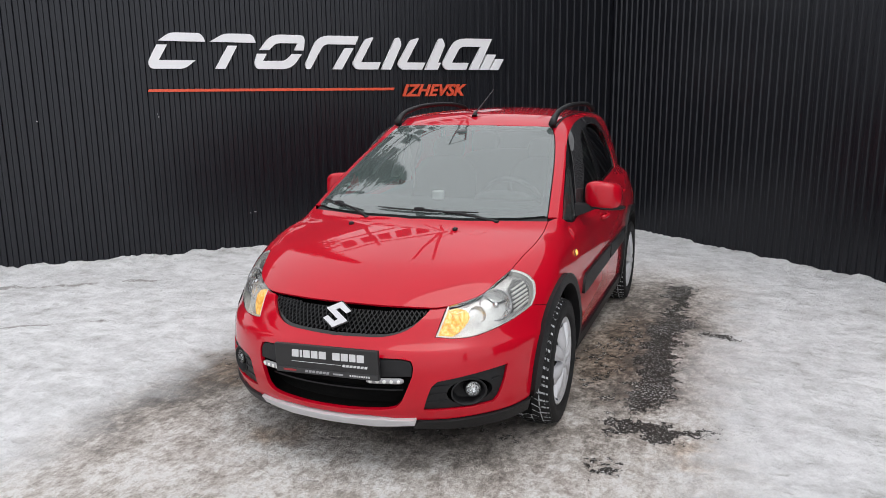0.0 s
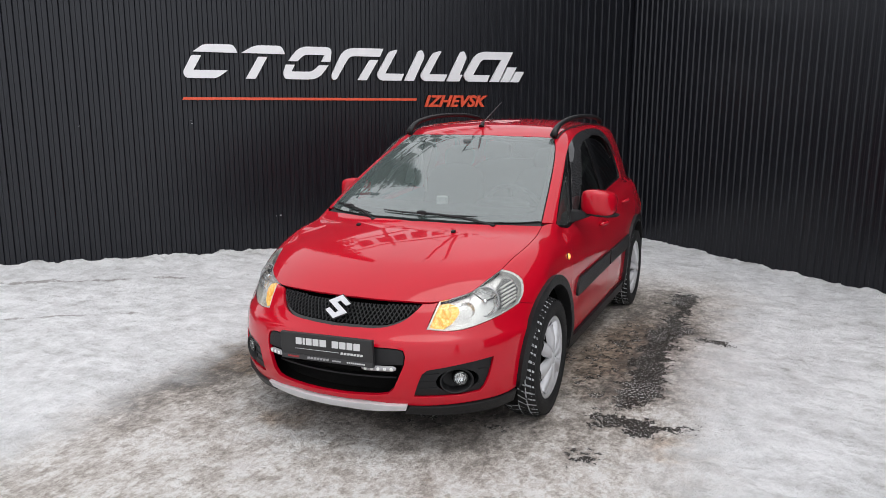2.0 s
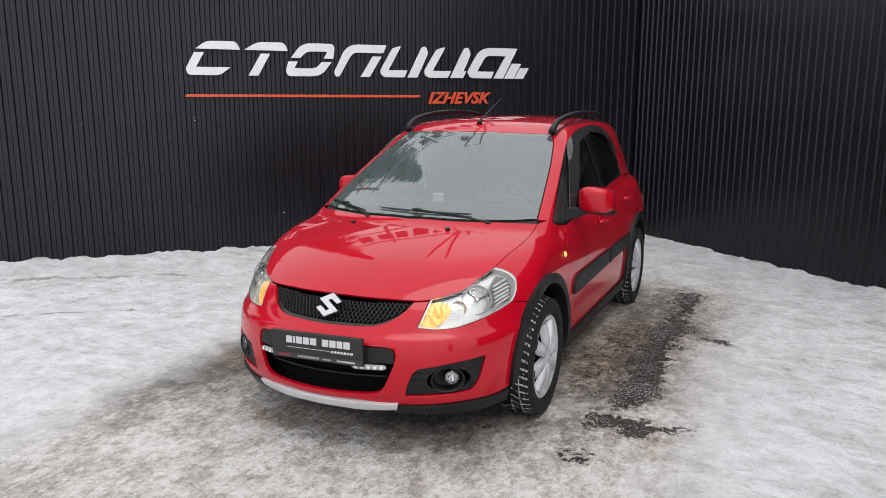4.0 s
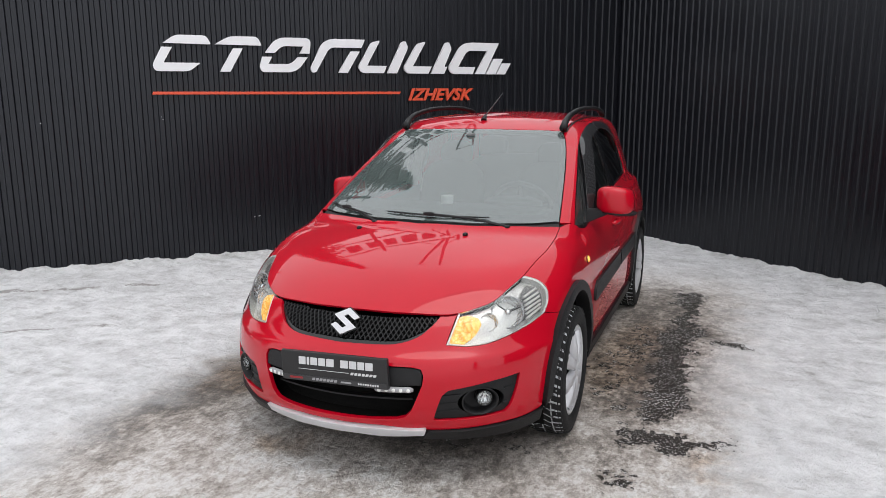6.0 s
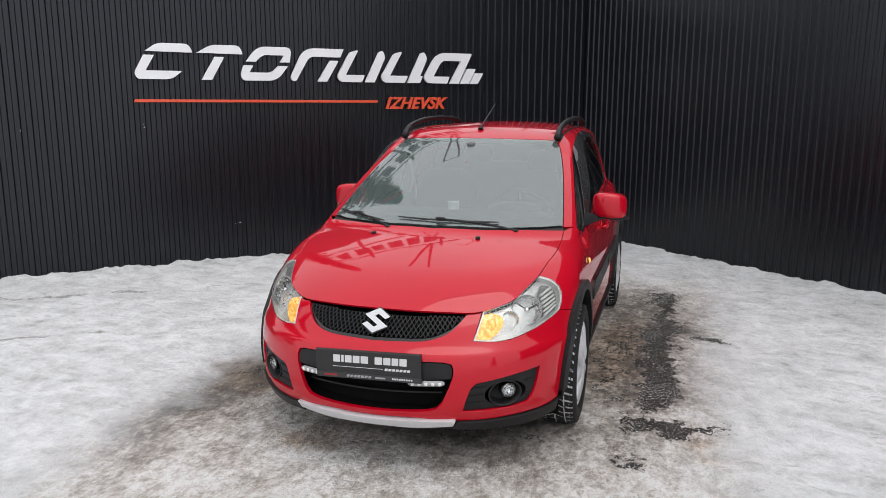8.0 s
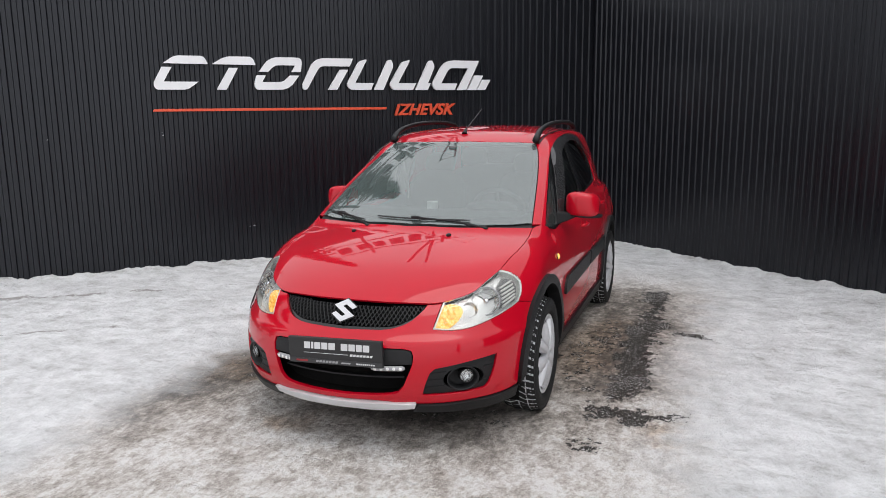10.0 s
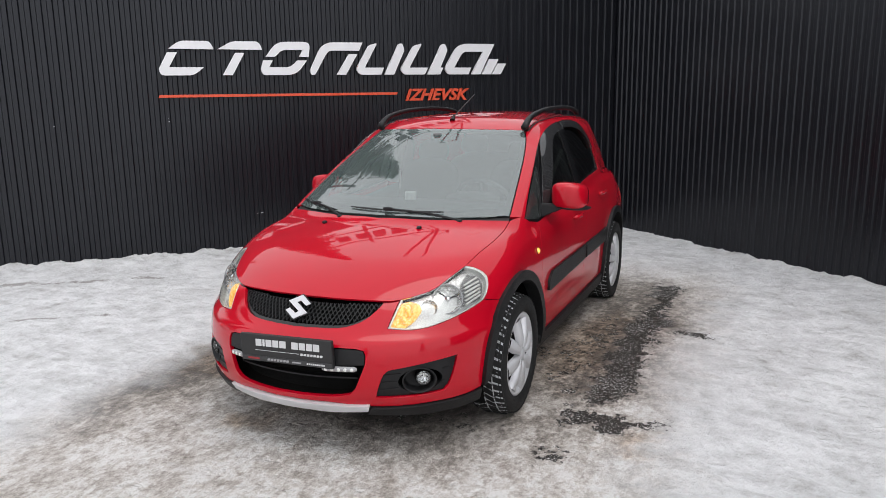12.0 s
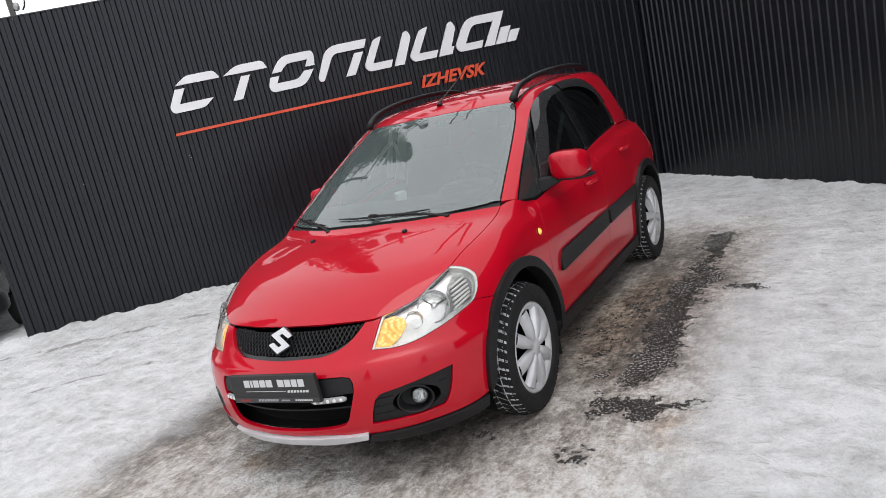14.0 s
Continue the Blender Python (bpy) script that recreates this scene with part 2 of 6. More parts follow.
    bare = math_node(nt, "MULTIPLY", bare, math_node(nt, "SUBTRACT", 1.0, math_node(nt, "MULTIPLY", speck, 0.8)))
    nt.links.new(col, b.inputs["Base Color"])
    r1 = mix_col(nt, lane, (0.70, 0.70, 0.70), (0.38, 0.38, 0.38))
    r2 = mix_col(nt, bare, r1, (0.5, 0.5, 0.5))
    nt.links.new(r2, b.inputs["Roughness"])
    h = add(times(dimple, 1.1), times(wisp, 0.10), times(pits, -0.22), times(n_fine, 0.8), times(n_grit, 0.12), times(n_ice, 0.40), times(n_mid, 1.3), times(bare, -0.25))
    bump(nt, b, h, 0.9, 0.036)
    return m


SHEET = sheet_material()
GROUND = ground_material()
WHITE_SIGN = plain("white_acrylic", (0.80, 0.80, 0.81), 0.35, vary=0.03, scale=3)
WHITE_EDGE = plain("grey_letter_return", (0.42, 0.42, 0.44), 0.4, vary=0.05, scale=3)
ORANGE_SIGN = plain("orange_red_acrylic", (0.72, 0.085, 0.035), 0.35, vary=0.05, scale=3)
STEEL = plain("galvanised_steel", (0.35, 0.35, 0.36), 0.4, 0.8, scale=20)
DARK_STEEL = plain("dull_dark_steel", (0.09, 0.085, 0.08), 0.55, 0.5, scale=20)
FLASHING = plain("dark_flashing", (0.03, 0.03, 0.034), 0.45, vary=0.15, scale=5)

from mathutils.geometry import tessellate_polygon

# ---- mesh helpers ----


def mesh_object(name, verts, faces, material, parent=None, label="", smooth=False, normals=None):
    me = bpy.data.meshes.new(name)
    me.from_pydata([tuple(map(float, v)) for v in verts], [], [tuple(map(int, f)) for f in faces])
    me.update()
    me.materials.append(material)
    if smooth or normals is not None:
        me.polygons.foreach_set("use_smooth", [True] * len(me.polygons))
    if normals is not None:
        me.normals_split_custom_set_from_vertices([tuple(map(float, n)) for n in normals])
    ob = new(name, me)
    if parent is not None:
        ob.parent = parent
    if label:
        tagged(ob, label)
    return ob


def part(name, bm, material, parent=None, label="", smooth=False):
    me = bpy.data.meshes.new(name)
    bm.normal_update()
    bm.to_mesh(me)
    bm.free()
    me.materials.append(material)
    if smooth:
        me.polygons.foreach_set("use_smooth", [True] * len(me.polygons))
    ob = new(name, me)
    if parent is not None:
        ob.parent = parent
    if label:
        tagged(ob, label)
    return ob


def round_poly(points, radius=0.0, seg=4):
    """A closed outline with its corners rounded; a point may carry its own radius."""
    out = []
    n = len(points)
    for i in range(n):
        p, a, c = (Vector(points[(i + k) % n][:2]) for k in (0, -1, 1))
        r = points[i][2] if len(points[i]) > 2 else radius
        u, v = a - p, c - p
        r = min(r, 0.49 * u.length, 0.49 * v.length)
        if r < 1e-5:
            out.append(tuple(p))
            continue
        p0, p1 = p + u.normalized() * r, p + v.normalized() * r
        for k in range(seg + 1):
            s = k / seg
            out.append(tuple(p0 * (1 - s) ** 2 + p * 2 * s * (1 - s) + p1 * s * s))
    return out


def slab(outline, place, depth, bevel=0.0):
    """A bmesh: an outline (a, b) raised to a plate. place(a, b, h) gives the 3D point."""
    bm = bmesh.new()
    if bevel:
        f = bm.faces.new([bm.verts.new(place(a, b, depth)) for a, b in outline])
        low = [bm.verts.new(place(a, b, 0.0)) for a, b in outline]
        top = list(f.verts)
        bm.faces.new(low[::-1])
    else:
        top = [bm.verts.new(place(a, b, depth)) for a, b in outline]
        low = [bm.verts.new(place(a, b, 0.0)) for a, b in outline]
        for t in tessellate_polygon([[Vector((a, b, 0)) for a, b in outline]]):
            bm.faces.new([top[i] for i in t])
            bm.faces.new([low[i] for i in reversed(t)])
    n = len(outline)
    for i in range(n):
        bm.faces.new((top[i], low[i], low[(i + 1) % n], top[(i + 1) % n]))
    bmesh.ops.recalc_face_normals(bm, faces=bm.faces)
    if bevel:
        bmesh.ops.bevel(bm, geom=[e for e in bm.edges if e.calc_face_angle(0) > 1.0], offset=bevel, segments=2, profile=0.5, affect="EDGES")
    return bm


def box_bm(x0, x1, y0, y1, z0, z1, bevel=0.0, seg=2):
    bm = bmesh.new()
    bmesh.ops.create_cube(bm, size=1.0, matrix=Matrix.Translation(((x0 + x1) / 2, (y0 + y1) / 2, (z0 + z1) / 2)) @ Matrix.Diagonal((x1 - x0, y1 - y0, z1 - z0, 1)))
    if bevel:
        bmesh.ops.bevel(bm, geom=bm.edges[:], offset=bevel, segments=seg, profile=0.5, affect="EDGES")
    return bm


def tube_bm(points, radius, sides=8, close=True):
    """A bmesh tube along points; radius a number or one for each point."""
    bm = bmesh.new()
    pts = [Vector(p) for p in points]
    rings = []
    for i, p in enumerate(pts):
        t = (pts[min(i + 1, len(pts) - 1)] - pts[max(i - 1, 0)]).normalized()
        u = t.cross(Vector((0, 0, 1)))
        if u.length < 1e-3:
            u = t.cross(Vector((1, 0, 0)))
        u.normalize()
        v = u.cross(t)
        r = radius[i] if isinstance(radius, (list, tuple)) else radius
        rings.append([bm.verts.new(p + (u * math.cos(k * 2 * math.pi / sides) + v * math.sin(k * 2 * math.pi / sides)) * r) for k in range(sides)])
    for a, b2 in zip(rings, rings[1:]):
        for k in range(sides):
            bm.faces.new((a[k], a[(k + 1) % sides], b2[(k + 1) % sides], b2[k]))
    if close:
        bm.faces.new(rings[0][::-1])
        bm.faces.new(rings[-1])
    bmesh.ops.recalc_face_normals(bm, faces=bm.faces)
    return bm


# ---- ground ----
WALL_Y, CORNER_X, WALL_END = 8.2, 5.80, -1.70
WALL_TOP = 3.14
RIGHT_LEAN = radians(8.0)


def ground_height(x, y):
    """Nearly level yard, a little lower towards the corner, with a ragged snow bank at the walls."""
    z = -0.115 * np.clip((x - 3.2) / 3.1, 0, 1) ** 2 * np.clip((y - 2.0) / 3.0, 0, 1)
    dist_r = (CORNER_X - x) + (WALL_Y - y) * math.tan(RIGHT_LEAN)
    near = np.minimum(np.abs(WALL_Y - y), np.abs(dist_r))
    bank = np.exp(-np.maximum(near - 0.03, 0) / 0.22)
    rag = np.array([noise.noise((a * 4.3, b * 4.3, 1.0)) + 0.5 * noise.noise((a * 13, b * 13, 5.0)) for a, b in zip(x.ravel(), y.ravel())]).reshape(x.shape)
    soft = np.array([noise.noise((a * 1.1, b * 1.1, 9.0)) for a, b in zip(x.ravel(), y.ravel())]).reshape(x.shape)
    lx = (x - CAR_AT[0]) * math.cos(radians(-CAR_YAW)) - (y - CAR_AT[1]) * math.sin(radians(-CAR_YAW))
    calm = np.clip((np.abs(lx) - 1.0) / 1.0, 0.12, 1.0)
    return z + bank * (0.045 + 0.03 * rag) + calm * (0.012 * rag + 0.016 * soft)


def build_ground():
    xs = np.concatenate([[-3000, -400, -60, -20, -10, -6], np.arange(-3.6, 7.6, 0.045), [9, 12, 20, 60, 400, 3000]])
    ys = np.concatenate([[-3000, -400, -60, -20, -8, -4, -1.5, 0.2], np.arange(1.2, 9.3, 0.045), [10.5, 13, 20, 60, 400, 3000]])
    gx, gy = np.meshgrid(xs, ys)
    gz = ground_height(gx, gy)
    n, k = len(xs), len(ys)
    verts = np.stack([gx.ravel(), gy.ravel(), gz.ravel()], 1)
    idx = np.arange(n * k).reshape(k, n)
    faces = np.stack([idx[:-1, :-1].ravel(), idx[:-1, 1:].ravel(), idx[1:, 1:].ravel(), idx[1:, :-1].ravel()], 1)
    ob = mesh_object("ground", verts, faces, GROUND, smooth=True)
    tagged(ob, "trodden snow and grey ice over worn wet asphalt", "ground", kind="structure")


build_ground()

# ---- walls of trapezoidal sheet ----
DEEP = 0.0145


def sheet_mesh(name, ribs, z0, z1, period, shift, web):
    """One sheet: ribs along x, face towards -y."""
    prof = []
    for i in range(ribs):
        for a, d in ((0.0, DEEP), (0.35 - web, DEEP), (0.365 - web, DEEP * 0.94), (0.365, DEEP * 0.06), (0.38, 0.0), (0.78, 0.0), (0.795, DEEP * 0.06), (0.795 + web, DEEP * 0.94), (0.81 + web, DEEP)):
            prof.append(((i + a) * period + shift, d))
    prof.append((ribs * period + shift, DEEP))
    verts, faces = [], []
    for x, y in prof:
        verts += [(x, y, z0), (x, y, z1)]
    for i in range(len(prof) - 1):
        faces.append((2 * i, 2 * i + 2, 2 * i + 3, 2 * i + 1))
    m = len(verts)
    for x, y in ((shift, 0.05), (ribs * period + shift, 0.05)):
        verts += [(x, y, z0), (x, y, z1)]
    faces.append((m + 2, m, m + 1, m + 3))
    me = bpy.data.meshes.new(name)
    me.from_pydata(verts, [], faces)
    me.update()
    me.materials.append(SHEET)
    return me


def build_wall(name, label, m, length, top, period, shift, web):
    root = tagged(new(name), label, "wall", kind="structure")
    root.matrix_world = m
    me = sheet_mesh("cladding_sheet", 10, -0.25, top, period, shift, web)
    n = math.ceil(length / (10 * period))
    for i in range(n):
        ribs = min(10, round((length - i * 10 * period) / period))
        if ribs < 1:
            continue
        ob = new("cladding_sheet", me if ribs == 10 else sheet_mesh("cladding_sheet", ribs, -0.25, top, period, shift, web))
        ob.parent = root
        ob.matrix_basis = pose(i * 10 * period, 0.0015 * (i % 2), 0)
    part("capping", box_bm(-0.02, length + 0.02, -0.004, 0.07, top, top + 0.012, 0.003), FLASHING, root, "dark metal capping strip")
    return root


build_wall("wall_north", "anthracite trapezoidal sheet wall behind the car", pose(WALL_END, WALL_Y, 0), CORNER_X - WALL_END + 0.3, WALL_TOP, 0.100, 0.0, 0.085)
build_wall("wall_east", "anthracite trapezoidal sheet wall beside the yard", pose(CORNER_X, WALL_Y, 0, 0, 0, -90 + math.degrees(RIGHT_LEAN)), 15.0, 4.8, 0.090, -0.030, 0.095)

for sx0, sz0, sw in ((1.25, 0.418, 0.030), (1.21, 0.412, 0.012), (0.36, 1.446, 0.016), (0.355, 1.475, 0.008), (-0.73, 1.426, 0.014)):
    chip = part("paint_chip", slab(round_poly([(sx0, sz0), (sx0 + sw, sz0 + 0.004), (sx0 + sw * 0.8, sz0 + 0.013), (sx0 + 0.002, sz0 + 0.009)], 0.002, 2), lambda a, b, h: (a, WALL_Y + 0.0018 - h, b), 0.004), WHITE_EDGE)
    tagged(chip, "pale chip of old paint on the dark wall", "paint chip", "chips on the wall")

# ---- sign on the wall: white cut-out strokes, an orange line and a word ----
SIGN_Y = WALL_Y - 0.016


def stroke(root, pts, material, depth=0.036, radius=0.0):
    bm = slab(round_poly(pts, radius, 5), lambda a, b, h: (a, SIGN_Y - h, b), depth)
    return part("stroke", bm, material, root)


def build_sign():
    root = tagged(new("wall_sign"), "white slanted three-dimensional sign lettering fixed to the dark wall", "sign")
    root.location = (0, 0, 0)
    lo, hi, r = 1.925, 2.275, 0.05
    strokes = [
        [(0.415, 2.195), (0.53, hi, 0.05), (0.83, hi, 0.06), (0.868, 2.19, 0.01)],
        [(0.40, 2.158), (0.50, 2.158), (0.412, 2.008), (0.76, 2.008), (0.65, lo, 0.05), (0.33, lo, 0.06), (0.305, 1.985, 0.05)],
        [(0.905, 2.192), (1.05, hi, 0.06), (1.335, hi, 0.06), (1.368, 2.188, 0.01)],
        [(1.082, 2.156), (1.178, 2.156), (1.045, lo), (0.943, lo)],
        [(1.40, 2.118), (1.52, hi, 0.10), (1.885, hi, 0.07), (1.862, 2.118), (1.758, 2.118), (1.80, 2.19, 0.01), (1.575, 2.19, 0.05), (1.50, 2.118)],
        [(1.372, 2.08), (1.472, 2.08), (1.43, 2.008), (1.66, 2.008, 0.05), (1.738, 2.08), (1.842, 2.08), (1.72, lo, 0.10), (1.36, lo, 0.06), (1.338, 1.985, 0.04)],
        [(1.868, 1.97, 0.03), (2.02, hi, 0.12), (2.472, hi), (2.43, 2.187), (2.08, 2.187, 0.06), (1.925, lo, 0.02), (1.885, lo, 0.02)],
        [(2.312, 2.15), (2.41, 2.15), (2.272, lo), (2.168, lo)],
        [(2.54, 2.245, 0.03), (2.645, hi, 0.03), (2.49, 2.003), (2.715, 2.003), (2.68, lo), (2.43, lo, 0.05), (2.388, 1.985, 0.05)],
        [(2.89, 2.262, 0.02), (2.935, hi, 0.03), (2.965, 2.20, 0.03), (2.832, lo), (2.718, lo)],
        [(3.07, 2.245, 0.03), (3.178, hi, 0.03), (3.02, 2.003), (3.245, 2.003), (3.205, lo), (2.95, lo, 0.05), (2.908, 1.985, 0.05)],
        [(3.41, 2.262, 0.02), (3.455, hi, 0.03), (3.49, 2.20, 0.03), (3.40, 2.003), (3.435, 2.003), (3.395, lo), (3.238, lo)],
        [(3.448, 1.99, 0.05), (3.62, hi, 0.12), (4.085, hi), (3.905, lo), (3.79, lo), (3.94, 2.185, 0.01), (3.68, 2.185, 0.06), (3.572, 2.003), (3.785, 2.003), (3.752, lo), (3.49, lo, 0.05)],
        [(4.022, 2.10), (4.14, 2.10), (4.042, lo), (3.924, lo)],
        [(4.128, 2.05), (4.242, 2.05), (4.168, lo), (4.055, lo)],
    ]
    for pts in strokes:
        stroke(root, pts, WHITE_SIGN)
    bar = tagged(new("sign_line"), "thin orange-red line fixed under the white sign", "sign line")
    part("bar", slab([(0.283, 1.699), (2.862, 1.699), (2.876, 1.727), (0.297, 1.727)], lambda a, b, h: (a, SIGN_Y - h, b), 0.03, 0.002), ORANGE_SIGN, bar)
    fc = bpy.data.curves.new("word", "FONT")
    fc.body, fc.size, fc.shear, fc.extrude, fc.offset = "IZHEVSK", 0.192, 0.36, 0.014, 0.006
    fc.space_character = 1.02
    tmp = new("word", fc)
    me = bpy.data.meshes.new_from_object(tmp.evaluated_get(bpy.context.evaluated_depsgraph_get()))
    bpy.data.objects.remove(tmp)
    co = np.array([tuple(v.co) for v in me.vertices])
    lo2, hi2 = co.min(0), co.max(0)
    kx, kz = (3.765 - 2.965) / (hi2[0] - lo2[0]), 0.138 / (hi2[1] - lo2[1])
    for v in me.vertices:
        v.co = (2.965 + (v.co.x - lo2[0]) * kx, SIGN_Y - 0.016 - v.co.z, 1.628 + (v.co.y - lo2[1]) * kz)
    me.materials.clear()
    me.materials.append(ORANGE_SIGN)
    tagged(new("sign_word", me), "orange-red word IZHEVSK in slanted capitals on the wall", "sign word")


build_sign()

# ---- the car's shape: x to its left side, y from the nose to the tail, z up ----


def curve(v, knots):
    """A smooth curve through knots (place, value)."""
    xs, ys = (np.array(k, float) for k in zip(*knots))
    h = np.diff(xs)
    d = np.diff(ys) / h
    m = np.concatenate([[d[0]], (d[:-1] * h[1:] + d[1:] * h[:-1]) / (h[1:] + h[:-1]), [d[-1]]])
    v = np.clip(np.asarray(v, float), xs[0], xs[-1])
    i = np.clip(np.searchsorted(xs, v) - 1, 0, len(xs) - 2)
    s = (v - xs[i]) / h[i]
    return (ys[i] * (1 + 2 * s) * (1 - s) ** 2 + m[i] * h[i] * s * (1 - s) ** 2
            + ys[i + 1] * s * s * (3 - 2 * s) + m[i + 1] * h[i] * s * s * (s - 1))


NOSE = [(0.15, 0.09), (0.22, 0.045), (0.27, 0.012), (0.35, -0.012), (0.45, -0.014), (0.53, -0.004), (0.575, 0.012), (0.605, 0.045), (0.66, 0.086), (0.73, 0.14), (0.80, 0.22), (0.9, 0.36), (1.2, 0.8)]
HOOD = [(-0.2, 0.5), (0.05, 0.66), (0.15, 0.745), (0.25, 0.805), (0.4, 0.868), (0.6, 0.927), (0.8, 0.97), (1.0, 1.002), (1.15, 1.018), (1.3, 1.0), (1.5, 0.985), (3.2, 1.065), (4.3, 1.10)]
ROOF = [(0.5, 1.0), (1.5, 1.41), (1.8, 1.488), (2.0, 1.522), (2.4, 1.552), (2.8, 1.558), (3.3, 1.54), (3.7, 1.50), (4.0, 1.44), (4.4, 1.3)]


def smax(a, b, k):
    h = np.clip(0.5 + 0.5 * (a - b) / k, 0, 1)
    return b + (a - b) * h + k * h * (1 - h)


def nose_y(x, z):
    return curve(z, NOSE) + 0.49 * x ** 2 + 0.55 * x ** 6


def lower_width(z):
    return 0.845 - 0.55 * np.maximum(z - 0.68, 0) ** 2 - 0.5 * np.maximum(0.45 - z, 0) ** 2


def shape(p):
    """Below 0 inside the car's body, above 0 outside."""
    x, y, z = np.abs(p[..., 0]), p[..., 1], p[..., 2]
    side = x - lower_width(z) + 0.06 * np.clip((y - 3.3) / 0.8, 0, 1) ** 2
    front = (nose_y(x, z) - y) / 1.12
    tail = y - (4.12 - 0.10 * x ** 2 - 0.45 * x ** 6 - 0.95 * np.maximum(z - 0.80, 0) - 0.6 * np.maximum(0.4 - z, 0) ** 2)
    top = z - (curve(y, HOOD) - 0.062 * (x / 0.7) ** 2 * np.clip(1.35 - 0.5 * y, 0.5, 1))
    low = smax(smax(side, front, 0.10), tail, 0.12)
    low = smax(low, top, np.where(y < 1.3, 0.10, 0.04))
    low = smax(low, 0.19 - z, 0.03)
    t = (z - 0.96) / 0.5
    gside = (x - (0.782 - 0.155 * t + 0.05 * t * (1 - t) - 0.11 * np.clip((y - 2.95) / 1.0, 0, 1) ** 2)) / 1.04
    s = (y - 0.95) / 0.9
    wind = (z - (1.02 + 0.4945 * (y - 0.95 - 0.55 * x ** 2) + 0.02 * 4 * np.clip(s, 0, 1) * (1 - np.clip(s, 0, 1)))) / 1.12
    roof = z - (curve(y, ROOF) - 0.12 * x ** 2)
    back = (y - (4.03 - 0.35 * x ** 2 - 0.80 * (z - 1.0))) / 1.28
    cab = smax(smax(smax(gside, wind, 0.05), roof, 0.07), back, 0.10)
    cab = smax(cab, 0.90 - z, 0.02)
    return -smax(-low, -cab, 0.015)


def slope(p, e=1e-4):
    g = np.stack([shape(p + e * np.eye(3)[i]) - shape(p - e * np.eye(3)[i]) for i in range(3)], -1)
    return g / np.linalg.norm(g, axis=-1, keepdims=True)


def snap(p, steps=12):
    """Points drawn onto the body's skin."""
    p = np.array(p, float)
    e = 1e-4
    for _ in range(steps):
        g = np.stack([shape(p + e * np.eye(3)[i]) - shape(p - e * np.eye(3)[i]) for i in range(3)], -1) / (2 * e)
        p = p - g * (shape(p) / np.maximum((g * g).sum(-1), 0.2))[..., None]
    return p


def cast(p, way, far=1.2):
    """From points near the skin along a way: where it first enters the body, from far outside."""
    way = np.broadcast_to(np.asarray(way, float), p.shape)
    way = way / np.linalg.norm(way, axis=-1, keepdims=True)
    lo = np.full(p.shape[:-1], -far)
    hi = np.full(p.shape[:-1], far)
    found = np.zeros(p.shape[:-1], bool)
    for s in np.linspace(-far, far, 91):
        inside = shape(p + way * s) < 0
        first = inside & ~found
        hi = np.where(first, s, hi)
        found |= inside
        lo = np.where(found, lo, s)
    for _ in range(22):
        mid = (lo + hi) / 2
        inside = shape(p + way * mid[..., None]) < 0
        hi, lo = np.where(inside, mid, hi), np.where(inside, lo, mid)
    return p + way * ((lo + hi) / 2)[..., None]

from mathutils.geometry import delaunay_2d_cdt

# ---- panels laid on the car's shape ----


def paint_material():
    m, nt, b = nodes_of("red_car_paint")
    nz = noise_node(nt, 1.6, 5.0)
    rp = ramp(nt, nz.outputs["Fac"], [(0.3, (0.435, 0.0010, 0.0125)), (0.7, (0.485, 0.0014, 0.0145))])
    dust = noise_node(nt, 45, 4.0, 0.7)
    col = mix_col(nt, math_node(nt, "MULTIPLY", smooth_map(nt, dust.outputs["Fac"], 0.66, 0.85), 0.15), rp.outputs[0], (0.42, 0.04, 0.04))
    nt.links.new(col, b.inputs["Base Color"])
    b.inputs["Roughness"].default_value = 0.42
    b.inputs["Specular IOR Level"].default_value = 0.04
    b.inputs["Coat Weight"].default_value = 1.0
    b.inputs["Coat IOR"].default_value = 1.45
    film = noise_node(nt, 5.0, 4.0)
    mr = nt.nodes.new("ShaderNodeMapRange")
    mr.inputs["To Min"].default_value, mr.inputs["To Max"].default_value = 0.008, 0.03
    nt.links.new(film.outputs["Fac"], mr.inputs["Value"])
    nt.links.new(mr.outputs[0], b.inputs["Coat Roughness"])
    return m


